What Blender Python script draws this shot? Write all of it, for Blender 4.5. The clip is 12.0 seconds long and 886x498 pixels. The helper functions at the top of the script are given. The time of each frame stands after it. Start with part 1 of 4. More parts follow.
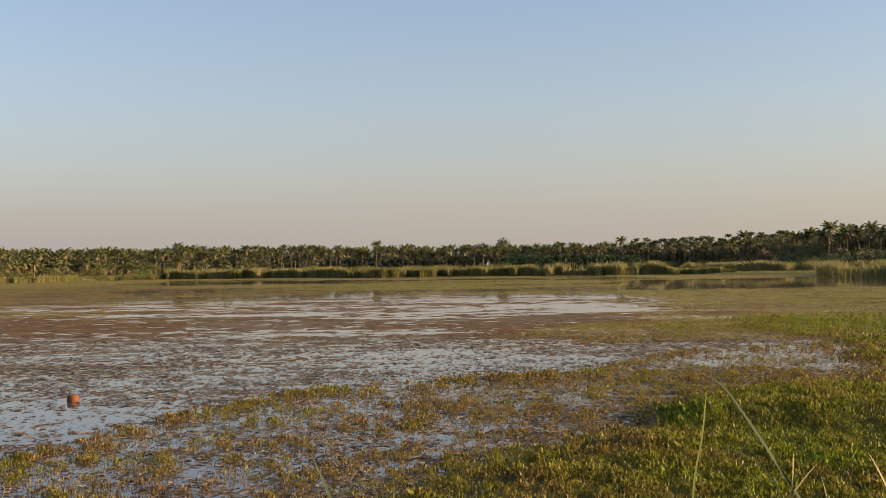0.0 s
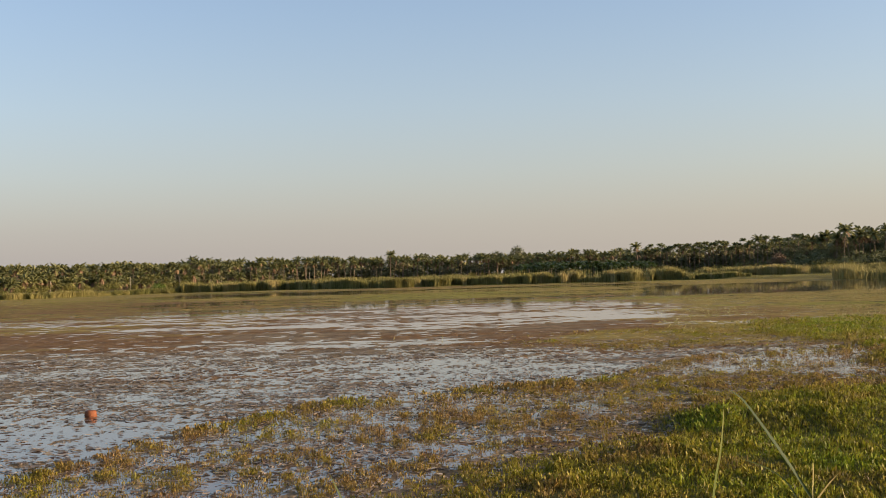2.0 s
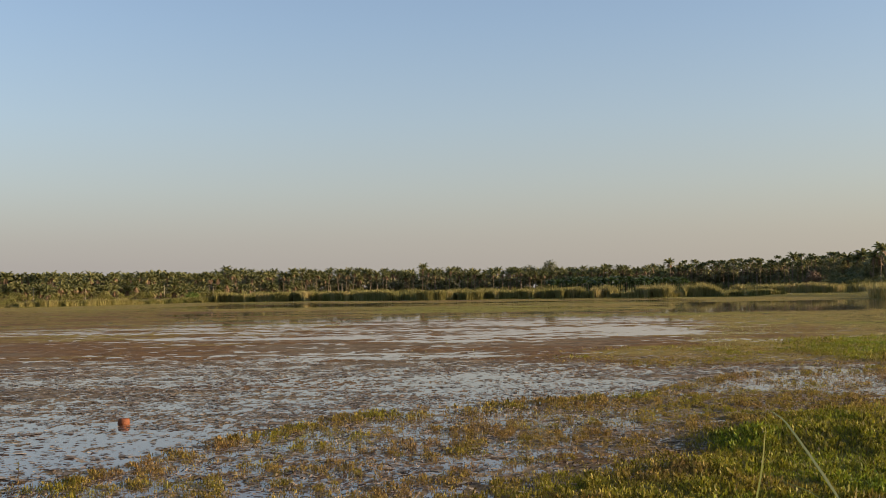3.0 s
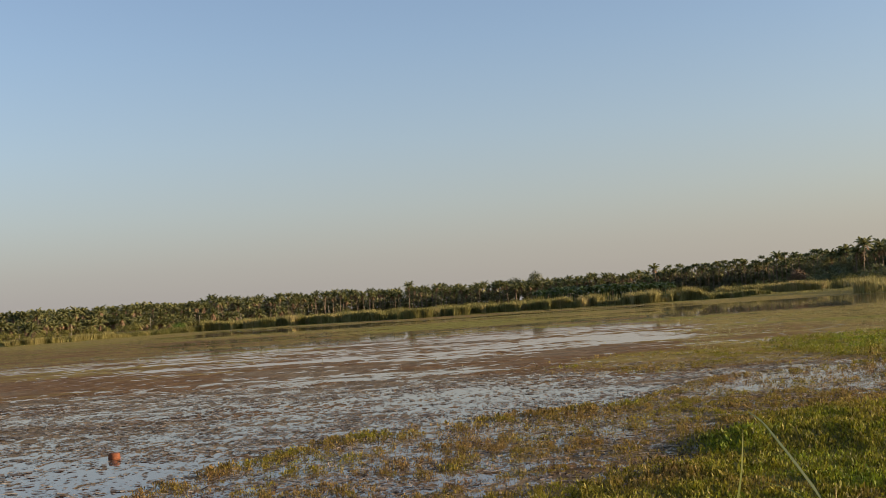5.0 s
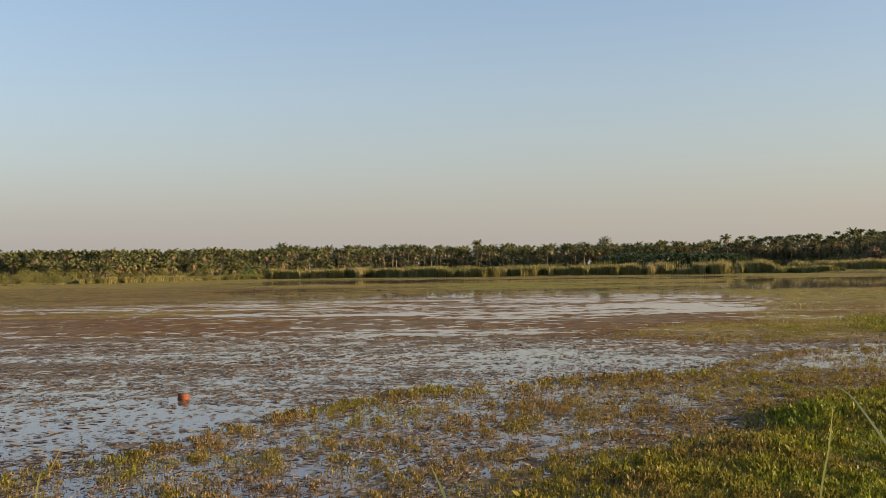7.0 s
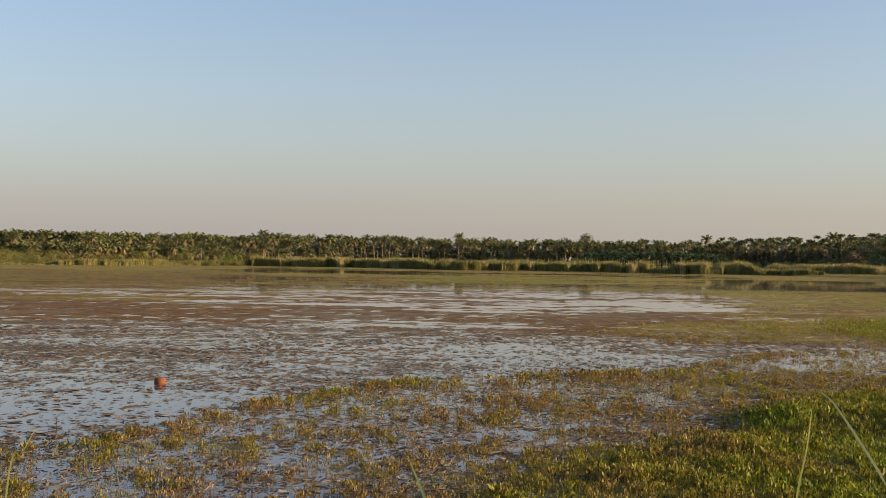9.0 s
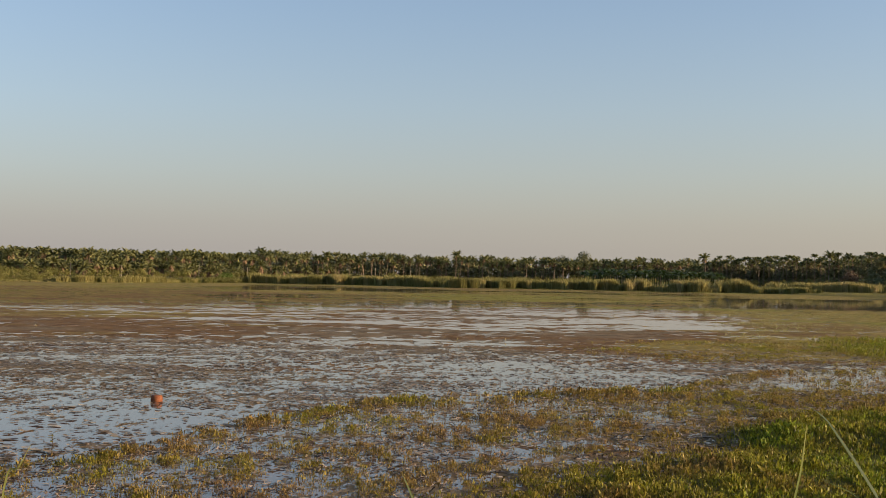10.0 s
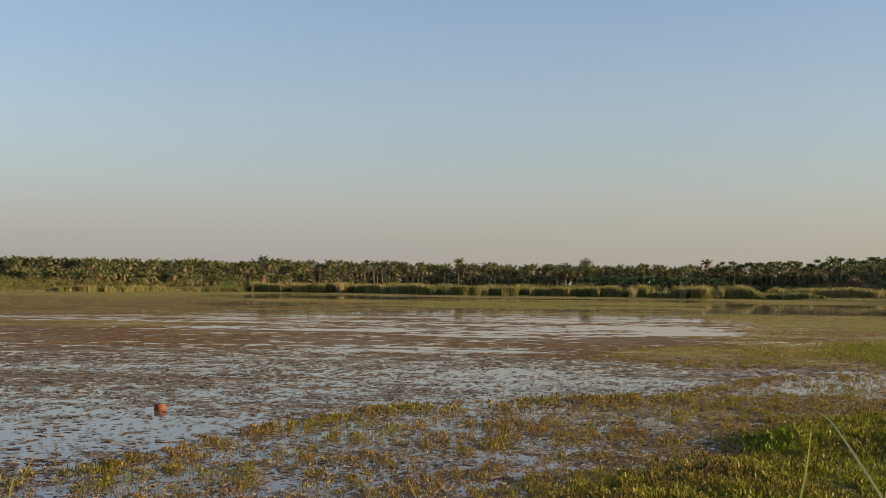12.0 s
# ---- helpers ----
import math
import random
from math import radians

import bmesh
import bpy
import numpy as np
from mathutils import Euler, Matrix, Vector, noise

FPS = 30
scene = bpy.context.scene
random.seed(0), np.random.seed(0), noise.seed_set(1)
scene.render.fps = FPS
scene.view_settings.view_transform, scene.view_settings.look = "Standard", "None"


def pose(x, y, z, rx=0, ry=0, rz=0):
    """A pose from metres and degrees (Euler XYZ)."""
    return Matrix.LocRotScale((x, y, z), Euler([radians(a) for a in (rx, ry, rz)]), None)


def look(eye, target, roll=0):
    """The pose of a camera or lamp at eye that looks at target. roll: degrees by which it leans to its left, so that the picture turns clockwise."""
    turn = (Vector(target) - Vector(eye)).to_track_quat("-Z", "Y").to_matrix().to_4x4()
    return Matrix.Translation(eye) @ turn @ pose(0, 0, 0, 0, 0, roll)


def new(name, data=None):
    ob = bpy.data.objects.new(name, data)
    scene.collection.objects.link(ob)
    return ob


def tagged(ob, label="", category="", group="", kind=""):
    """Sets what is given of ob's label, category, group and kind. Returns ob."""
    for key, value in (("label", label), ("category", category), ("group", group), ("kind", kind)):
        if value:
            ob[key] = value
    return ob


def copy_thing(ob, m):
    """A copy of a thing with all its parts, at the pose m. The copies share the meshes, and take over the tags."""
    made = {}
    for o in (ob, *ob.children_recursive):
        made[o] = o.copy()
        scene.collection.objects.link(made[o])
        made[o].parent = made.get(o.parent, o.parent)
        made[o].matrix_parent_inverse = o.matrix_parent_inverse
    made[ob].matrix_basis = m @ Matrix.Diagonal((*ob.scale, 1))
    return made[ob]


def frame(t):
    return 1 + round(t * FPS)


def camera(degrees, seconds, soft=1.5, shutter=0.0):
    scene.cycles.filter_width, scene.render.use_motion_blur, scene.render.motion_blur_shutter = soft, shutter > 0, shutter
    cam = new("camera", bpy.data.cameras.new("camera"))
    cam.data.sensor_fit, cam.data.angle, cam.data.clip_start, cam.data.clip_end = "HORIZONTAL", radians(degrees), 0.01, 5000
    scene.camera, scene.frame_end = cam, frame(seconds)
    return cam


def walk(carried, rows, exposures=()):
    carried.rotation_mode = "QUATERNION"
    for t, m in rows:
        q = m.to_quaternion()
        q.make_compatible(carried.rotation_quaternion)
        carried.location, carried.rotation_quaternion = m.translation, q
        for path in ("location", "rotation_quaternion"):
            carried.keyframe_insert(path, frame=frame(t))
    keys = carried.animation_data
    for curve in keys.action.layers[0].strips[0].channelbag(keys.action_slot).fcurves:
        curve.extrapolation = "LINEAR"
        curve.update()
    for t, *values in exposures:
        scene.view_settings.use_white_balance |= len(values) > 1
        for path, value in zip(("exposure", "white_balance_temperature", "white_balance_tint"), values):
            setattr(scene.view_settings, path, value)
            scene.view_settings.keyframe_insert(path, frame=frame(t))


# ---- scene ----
# The camera: held by hand on the bank, turning a little.
cam = camera(41.0, 12.0, soft=0.55)
EYE = 3.2
# seconds, yaw, pitch, roll, then the sway in metres
PATH = (
    (0.0, -0.000, 0.770, 0.750, 0.000, 0.000, 0.000),
    (0.5, -0.046, 0.743, 0.747, -0.009, -0.009, 0.015),
    (1.0, -0.082, 0.623, 0.749, 0.017, 0.025, 0.010),
    (1.5, -0.149, 0.551, 0.924, 0.043, 0.010, 0.013),
    (2.0, 0.696, 1.221, 1.687, 0.000, 0.003, 0.025),
    (2.5, 1.756, 1.779, 1.167, -0.037, 0.013, 0.036),
    (2.7, 2.045, 1.846, 1.028, -0.034, 0.017, 0.035),
    (4.3, 2.487, 2.024, 0.705, -0.013, 0.048, 0.032),
    (4.5, 2.386, 2.165, 1.210, -0.010, 0.052, 0.031),
    (5.0, 1.611, 2.671, 3.836, 0.026, 0.000, 0.036),
    (5.5, 1.342, 2.243, 3.298, 0.011, 0.046, 0.019),
    (6.0, 2.694, 1.383, 1.508, -0.022, 0.052, 0.007),
    (6.5, 4.343, 0.824, 1.017, -0.049, 0.014, 0.022),
    (7.0, 4.856, 0.799, 0.928, -0.062, 0.021, 0.030),
    (7.2, 4.970, 0.848, 0.866, -0.063, 0.023, 0.030),
    (8.8, 3.977, 0.414, -0.885, -0.071, 0.043, 0.026),
    (9.0, 3.952, 0.427, -0.822, -0.072, 0.045, 0.026),
    (9.5, 3.753, 1.006, -1.222, -0.079, 0.045, 0.017),
    (10.0, 3.834, 1.282, -0.949, -0.063, 0.033, 0.027),
    (10.5, 4.013, 1.505, -0.262, -0.038, 0.026, 0.023),
    (11.0, 4.033, 1.566, -0.252, -0.048, 0.027, 0.010),
    (11.5, 3.993, 1.706, -0.530, -0.056, -0.001, 0.020),
    (12.0, 3.955, 1.649, -0.624, -0.068, 0.024, 0.014),
)
walk(cam, [(t, pose(x, y, EYE + z, 90 + p, r, w)) for t, w, p, r, x, y, z in PATH],
     exposures=[(0.0, 0.84, 6890, 22), (0.5, 0.88, 6890, 22), (1.0, 0.97, 6880, 22), (1.5, 1.02, 6870, 21), (2.0, 0.92, 6850, 21), (2.6, 0.80, 6790, 20), (5.0, 0.70, 6650, 19), (5.6, 0.735, 6670, 19), (7.0, 0.82, 6780, 20), (9.0, 0.83, 6780, 20), (10.0, 0.74, 6760, 19), (12.0, 0.68, 6720, 18)])

# ---- world and sun: low evening sun from the right, a little behind ----
SUN_AZ, SUN_EL = 96.0, 12.0  # degrees clockwise from straight ahead, degrees up
world = bpy.data.worlds.new("evening_sky")
scene.world = world
world.use_nodes = True
wn, wl = world.node_tree.nodes, world.node_tree.links
wn.clear()
sky = wn.new("ShaderNodeTexSky")
sky.sky_type = "NISHITA"
sky.sun_disc = False
sky.sun_elevation, sky.sun_rotation = radians(SUN_EL), radians(SUN_AZ)
sky.air_density, sky.dust_density, sky.ozone_density = 1.0, 1.0, 2.0
wbg, wout = wn.new("ShaderNodeBackground"), wn.new("ShaderNodeOutputWorld")
wbg.inputs["Strength"].default_value = 0.12
# evening haze low over the horizon
wco, wsep = wn.new("ShaderNodeTexCoord"), wn.new("ShaderNodeSeparateXYZ")
wl.new(wco.outputs["Generated"], wsep.inputs[0])
wr_ = wn.new("ShaderNodeValToRGB")
el = wr_.color_ramp.elements
while len(el) < 6:
    el.new(0.5)
for e, (p, c) in zip(el, ((0.0, 0.88), (0.04, 0.77), (0.085, 0.52), (0.14, 0.30), (0.22, 0.12), (0.38, 0.0))):
    e.position, e.color = p, (c, c, c, 1)
wl.new(wsep.outputs[2], wr_.inputs[0])
wmix = wn.new("ShaderNodeMix")
wmix.data_type = "RGBA"
wcr = wn.new("ShaderNodeValToRGB")
for e, (p, c) in zip(wcr.color_ramp.elements, ((0.045, (1.97, 1.94, 1.89)), (0.22, (1.62, 1.93, 2.2)))):
    e.position, e.color = p, (*c, 1)
wl.new(wsep.outputs[2], wcr.inputs[0])
wside = wn.new("ShaderNodeValToRGB")
for e, (p, c) in zip(wside.color_ramp.elements, ((0.0, (0.895, 0.922, 0.945)), (0.75, (1.05, 1.055, 0.945)))):
    e.position, e.color = p, (*c, 1)
wturn = wn.new("ShaderNodeMath")
wturn.operation, wturn.inputs[1].default_value, wturn.inputs[2].default_value = "MULTIPLY_ADD", 0.9, 0.36
wl.new(wsep.outputs[0], wturn.inputs[0])
wl.new(wturn.outputs[0], wside.inputs[0])
whaze = wn.new("ShaderNodeMix")
whaze.data_type, whaze.blend_type, whaze.inputs[0].default_value = "RGBA", "MULTIPLY", 1.0
wl.new(wcr.outputs[0], whaze.inputs[6])
wl.new(wside.outputs[0], whaze.inputs[7])
wl.new(whaze.outputs[2], wmix.inputs[7])
wl.new(wr_.outputs[0], wmix.inputs[0])
wl.new(sky.outputs[0], wmix.inputs[6])
wl.new(wmix.outputs[2], wbg.inputs[0])
wl.new(wbg.outputs[0], wout.inputs[0])
lamp = bpy.data.lights.new("sun", "SUN")
lamp.energy, lamp.angle, lamp.color = 5.0, radians(0.6), (1.0, 0.78, 0.51)
sun = new("sun", lamp)
sd = Vector((math.sin(radians(SUN_AZ)) * math.cos(radians(SUN_EL)), math.cos(radians(SUN_AZ)) * math.cos(radians(SUN_EL)), math.sin(radians(SUN_EL))))
sun.matrix_world = look(sd * 200, (0, 0, 0))


# ---- materials ----
def nodes_of(name):
    m = bpy.data.materials.new(name)
    m.use_nodes = True
    nt = m.node_tree
    nt.nodes.clear()
    out = nt.nodes.new("ShaderNodeOutputMaterial")
    return m, nt, out


def node(nt, kind, **inputs):
    n = nt.nodes.new(kind)
    for k, v in inputs.items():
        n.inputs[k].default_value = v
    return n


def ramp(nt, source, stops, ease="LINEAR"):
    r = nt.nodes.new("ShaderNodeValToRGB")
    r.color_ramp.interpolation = ease
    el = r.color_ramp.elements
    while len(el) < len(stops):
        el.new(0.5)
    for e, (p, c) in zip(el, stops):
        e.position = p
        e.color = (c, c, c, 1) if isinstance(c, (int, float)) else (*c, 1)
    nt.links.new(source, r.inputs[0])
    return r.outputs[0]


def calc(nt, op, a, b=0.0, clamp=False):
    n = nt.nodes.new("ShaderNodeMath")
    n.operation, n.use_clamp = op, clamp
    for i, v in enumerate((a, b)):
        if isinstance(v, (int, float)):
            n.inputs[i].default_value = v
        else:
            nt.links.new(v, n.inputs[i])
    return n.outputs[0]


def blend(nt, fac, a, b, mode="MIX"):
    n = nt.nodes.new("ShaderNodeMix")
    n.data_type, n.blend_type = "RGBA", mode
    for i, v in ((0, fac), (6, a), (7, b)):
        if isinstance(v, (int, float)):
            n.inputs[i].default_value = v
        elif isinstance(v, tuple):
            n.inputs[i].default_value = (*v, 1)
        else:
            nt.links.new(v, n.inputs[i])
    return n.outputs[2]


def attribute(nt, name):
    n = nt.nodes.new("ShaderNodeAttribute")
    n.attribute_name = name
    return n.outputs["Fac"]


def noise_of(nt, scale, detail=4.0, rough=0.55, vector=None, stretch=None):
    n = node(nt, "ShaderNodeTexNoise", Scale=scale, Detail=detail, Roughness=rough)
    src = vector
    if src is None:
        g = nt.nodes.new("ShaderNodeNewGeometry")
        src = g.outputs["Position"]
    if stretch:
        mp = nt.nodes.new("ShaderNodeMapping")
        mp.inputs["Scale"].default_value = stretch
        nt.links.new(src, mp.inputs[0])
        src = mp.outputs[0]
    nt.links.new(src, n.inputs["Vector"])
    return n.outputs["Fac"]


def leaf_material(name, stops, tint="", through_light=0.3, rough=0.6, patch=0.05, jitter=0.25, gloss=0.22):
    """Leaves: a colour for each leaf by chance, shifted by a broad patchiness; light passes through in part."""
    m, nt, out = nodes_of(name)
    isl = nt.nodes.new("ShaderNodeNewGeometry").outputs["Random Per Island"]
    obj = nt.nodes.new("ShaderNodeObjectInfo").outputs["Random"]
    big = noise_of(nt, patch, 3)
    f = calc(nt, "ADD", calc(nt, "MULTIPLY", isl, 0.45), calc(nt, "MULTIPLY", big, 0.35))
    f = calc(nt, "ADD", f, calc(nt, "MULTIPLY", obj, 0.2))
    if tint:
        f = calc(nt, "ADD", calc(nt, "MULTIPLY", f, 0.40), calc(nt, "MULTIPLY", attribute(nt, tint), 0.60))
    col = ramp(nt, f, stops)
    wn_ = nt.nodes.new("ShaderNodeTexWhiteNoise")
    wn_.noise_dimensions = "1D"
    nt.links.new(calc(nt, "MULTIPLY", isl, 91.7), wn_.inputs["W"])
    vary = calc(nt, "ADD", calc(nt, "MULTIPLY", wn_.outputs["Value"], jitter * 2), 1.0 - jitter)
    col = blend(nt, 1.0, col, vary, "MULTIPLY")
    b = node(nt, "ShaderNodeBsdfPrincipled", Roughness=rough)
    b.inputs["Specular IOR Level"].default_value = gloss
    nt.links.new(col, b.inputs["Base Color"])
    t = nt.nodes.new("ShaderNodeBsdfTranslucent")
    nt.links.new(col, t.inputs["Color"])
    mix = node(nt, "ShaderNodeMixShader", Fac=through_light)
    nt.links.new(b.outputs[0], mix.inputs[1])
    nt.links.new(t.outputs[0], mix.inputs[2])
    nt.links.new(mix.outputs[0], out.inputs[0])
    return m


def rough_material(name, stops, scale, rough=0.85, bump=0.4, stretch=None):
    m, nt, out = nodes_of(name)
    f = calc(nt, "ADD", calc(nt, "MULTIPLY", noise_of(nt, scale, 6, 0.6, stretch=stretch), 0.6), calc(nt, "MULTIPLY", noise_of(nt, scale * 0.07, 3), 0.4))
    b = node(nt, "ShaderNodeBsdfPrincipled", Roughness=rough)
    b.inputs["Specular IOR Level"].default_value = 0.05
    nt.links.new(ramp(nt, f, stops), b.inputs["Base Color"])
    bp = node(nt, "ShaderNodeBump", Strength=bump, Distance=0.05)
    nt.links.new(f, bp.inputs["Height"])
    nt.links.new(bp.outputs[0], b.inputs["Normal"])
    nt.links.new(b.outputs[0], out.inputs[0])
    return m


def water_material():
    """Still lake water with a film of floating weed: 'cover' says how much of it is weed, 'tone' how green that is, 'far' how broad its patches are."""
    m, nt, out = nodes_of("lake_water_with_weed")
    cover, tone, far = attribute(nt, "cover"), attribute(nt, "tone"), attribute(nt, "far")
    fine = noise_of(nt, 5.6, 5, 0.66, stretch=(0.74, 0.28, 1))
    mid = noise_of(nt, 1.5, 5, 0.68, stretch=(0.62, 0.48, 1))
    wide = noise_of(nt, 0.55, 4, 0.6, stretch=(0.46, 0.8, 1))
    broad = noise_of(nt, 0.17, 4, 0.6, stretch=(0.42, 1, 1))
    near = calc(nt, "ADD", calc(nt, "MULTIPLY", fine, 0.62), calc(nt, "MULTIPLY", mid, 0.38))
    away = calc(nt, "ADD", calc(nt, "MULTIPLY", mid, 0.44), calc(nt, "MULTIPLY", wide, 0.30))
    away = calc(nt, "ADD", away, calc(nt, "MULTIPLY", broad, 0.26))
    away = calc(nt, "ADD", calc(nt, "MULTIPLY", calc(nt, "SUBTRACT", away, 0.5), 2.1), 0.5)
    n = calc(nt, "ADD", calc(nt, "MULTIPLY", near, calc(nt, "SUBTRACT", 1.0, far)), calc(nt, "MULTIPLY", away, far))
    lim = calc(nt, "ADD", calc(nt, "MULTIPLY", cover, 0.30), 0.35)
    mask = calc(nt, "MULTIPLY", calc(nt, "SUBTRACT", lim, n), 34.0)
    mask = calc(nt, "ADD", mask, 0.5, clamp=True)
    # weed colour
    grain = calc(nt, "ADD", calc(nt, "MULTIPLY", noise_of(nt, 9.0, 4, 0.7), 0.4), calc(nt, "MULTIPLY", noise_of(nt, 1.2, 5, 0.75, stretch=(0.8, 0.5, 1)), 0.6))
    brown = ramp(nt, grain, [(0.36, (0.068, 0.051, 0.031)), (0.5, (0.160, 0.123, 0.074)), (0.64, (0.29, 0.225, 0.14))])
    olive = ramp(nt, grain, [(0.36, (0.115, 0.094, 0.026)), (0.5, (0.222, 0.172, 0.048)), (0.64, (0.345, 0.27, 0.09))])
    tv = calc(nt, "ADD", tone, calc(nt, "MULTIPLY", calc(nt, "SUBTRACT", broad, 0.5), 1.5), clamp=True)
    lush = ramp(nt, grain, [(0.36, (0.09, 0.11, 0.016)), (0.5, (0.17, 0.18, 0.03)), (0.64, (0.27, 0.26, 0.06))])
    olive = blend(nt, ramp(nt, noise_of(nt, 0.06, 4, 0.6, stretch=(0.35, 1, 1)), [(0.55, (0, 0, 0)), (0.67, (1, 1, 1))]), olive, lush)
    olive = blend(nt, ramp(nt, tone, [(0.96, (0, 0, 0)), (1.0, (0.55, 0.55, 0.55))]), olive, lush)
    weed = node(nt, "ShaderNodeBsdfPrincipled", Roughness=0.8)
    weed.inputs["Specular IOR Level"].default_value = 0.03
    rust = ramp(nt, grain, [(0.36, (0.070, 0.037, 0.017)), (0.5, (0.143, 0.084, 0.037)), (0.64, (0.255, 0.155, 0.068))])
    mat = blend(nt, ramp(nt, tv, [(0.05, (0, 0, 0)), (0.22, (1, 1, 1))]), brown, rust)
    mat = blend(nt, ramp(nt, tv, [(0.30, (0, 0, 0)), (0.62, (1, 1, 1))]), mat, olive)
    nt.links.new(mat, weed.inputs["Base Color"])
    wb = node(nt, "ShaderNodeBump", Strength=0.9, Distance=0.10)
    nt.links.new(calc(nt, "ADD", fine, calc(nt, "MULTIPLY", grain, 0.4)), wb.inputs["Height"])
    nt.links.new(wb.outputs[0], weed.inputs["Normal"])
    water = node(nt, "ShaderNodeBsdfPrincipled", Roughness=0.025, IOR=1.33)
    water.inputs["Base Color"].default_value = (0.115, 0.080, 0.064, 1)
    rb = node(nt, "ShaderNodeBump", Strength=0.018, Distance=0.02)
    nt.links.new(noise_of(nt, 5.0, 3, stretch=(1, 0.6, 1)), rb.inputs["Height"])
    nt.links.new(calc(nt, "ADD", calc(nt, "MULTIPLY", far, 0.020), 0.018), rb.inputs["Strength"])
    nt.links.new(rb.outputs[0], water.inputs["Normal"])
    mix = nt.nodes.new("ShaderNodeMixShader")
    nt.links.new(mask, mix.inputs[0])
    nt.links.new(water.outputs[0], mix.inputs[1])
    nt.links.new(weed.outputs[0], mix.inputs[2])
    nt.links.new(mix.outputs[0], out.inputs[0])
    return m


M_WATER = water_material()
M_GROUND = rough_material("marsh_soil", [(0.3, (0.07, 0.065, 0.02)), (0.55, (0.15, 0.13, 0.036)), (0.75, (0.22, 0.18, 0.06))], 3.0)
M_WEED = leaf_material("marsh_weed_leaves", [(0.12, (0.155, 0.083, 0.032)), (0.28, (0.210, 0.142, 0.038)), (0.43, (0.185, 0.155, 0.018)), (0.56, (0.170, 0.172, 0.013)), (0.72, (0.146, 0.202, 0.013)), (0.95, (0.045, 0.098, 0.012))], tint="tint", through_light=0.36, patch=0.4, jitter=0.72, gloss=0.24, rough=0.55)
M_PAD = leaf_material("floating_leaves", [(0.2, (0.10, 0.072, 0.048)), (0.5, (0.20, 0.152, 0.093)), (0.8, (0.40, 0.33, 0.22))], through_light=0.0, rough=0.5, patch=0.5, jitter=0.5, gloss=0.12)
# paler copy of the weed leaves: sunlight on the heads is in the colour
M_HEAD = leaf_material("sunlit_weed_heads", [(0.2, (0.12, 0.13, 0.03)), (0.5, (0.27, 0.25, 0.08)), (0.8, (0.46, 0.42, 0.24))], through_light=0.2, patch=0.2, jitter=0.4)
# the pale end of the ramp stands in for bright glints of water
M_STEM = leaf_material("dead_stems", [(0.30, (0.016, 0.011, 0.008)), (0.48, (0.10, 0.07, 0.045)), (0.62, (0.22, 0.17, 0.12)), (0.85, (0.38, 0.33, 0.27))], through_light=0.0, rough=0.7, patch=0.5)
M_REED = leaf_material("reed_leaves", [(0.0, (0.055, 0.062, 0.018)), (0.2, (0.125, 0.135, 0.034)), (0.4, (0.235, 0.215, 0.072)), (0.6, (0.35, 0.30, 0.12)), (0.85, (0.42, 0.33, 0.16))], tint="tint", through_light=0.25, patch=0.08, jitter=0.2, gloss=0.1)
M_FROND = leaf_material("palm_fronds", [(0.2, (0.070, 0.084, 0.033)), (0.5, (0.148, 0.154, 0.053)), (0.8, (0.25, 0.235, 0.088))], through_light=0.2, rough=0.6, jitter=0.35, gloss=0.1)
M_DEAD = leaf_material("dry_fronds", [(0.2, (0.14, 0.090, 0.052)), (0.8, (0.26, 0.175, 0.10))], through_light=0.1, rough=0.8)
M_BANANA = leaf_material("banana_leaves", [(0.2, (0.038, 0.066, 0.020)), (0.8, (0.090, 0.132, 0.040))], through_light=0.3, rough=0.45)
# lightened, greyed leaf colour: haze over the far grove is put into it
M_BROAD = leaf_material("hazy_broad_leaves", [(0.2, (0.10, 0.112, 0.054)), (0.5, (0.17, 0.174, 0.080)), (0.8, (0.24, 0.23, 0.105))], through_light=0.2, gloss=0.08)
M_BUSH = leaf_material("bush_leaves", [(0.2, (0.105, 0.112, 0.032)), (0.5, (0.168, 0.163, 0.046)), (0.8, (0.23, 0.21, 0.066))], through_light=0.25, jitter=0.12, gloss=0.06)
# darker copy of the bush leaves: shade under the right-hand trees is in the colour
M_BUSH_SHADED = leaf_material("shaded_bush_leaves", [(0.2, (0.065, 0.080, 0.032)), (0.5, (0.11, 0.122, 0.048)), (0.8, (0.165, 0.17, 0.066))], through_light=0.15)
M_FRESH = leaf_material("fresh_green_leaves", [(0.2, (0.065, 0.115, 0.022)), (0.8, (0.14, 0.20, 0.045))], through_light=0.25, gloss=0.06)
M_TRUNK = rough_material("palm_bark", [(0.3, (0.12, 0.09, 0.062)), (0.7, (0.27, 0.205, 0.145))], 2.0, stretch=(1, 1, 4))
M_PALE = rough_material("weathered_trunk", [(0.3, (0.20, 0.175, 0.125)), (0.7, (0.33, 0.29, 0.21))], 2.0, stretch=(1, 1, 4))
M_BLADE = leaf_material("grass_blade", [(0.26, (0.03, 0.07, 0.012)), (0.42, (0.145, 0.185, 0.042)), (0.6, (0.33, 0.32, 0.10)), (0.9, (0.56, 0.44, 0.20))], tint="tint", through_light=0.35)
M_PETAL = leaf_material("lily_petals", [(0.2, (0.62, 0.40, 0.42)), (0.8, (0.80, 0.66, 0.64))], through_light=0.35, jitter=0.1)
M_CLAY = rough_material("faded_orange_shell", [(0.3, (0.14, 0.046, 0.022)), (0.7, (0.25, 0.10, 0.05))], 14.0, rough=0.55, bump=0.15)


# ---- small builders ----
rng = np.random.default_rng(7)


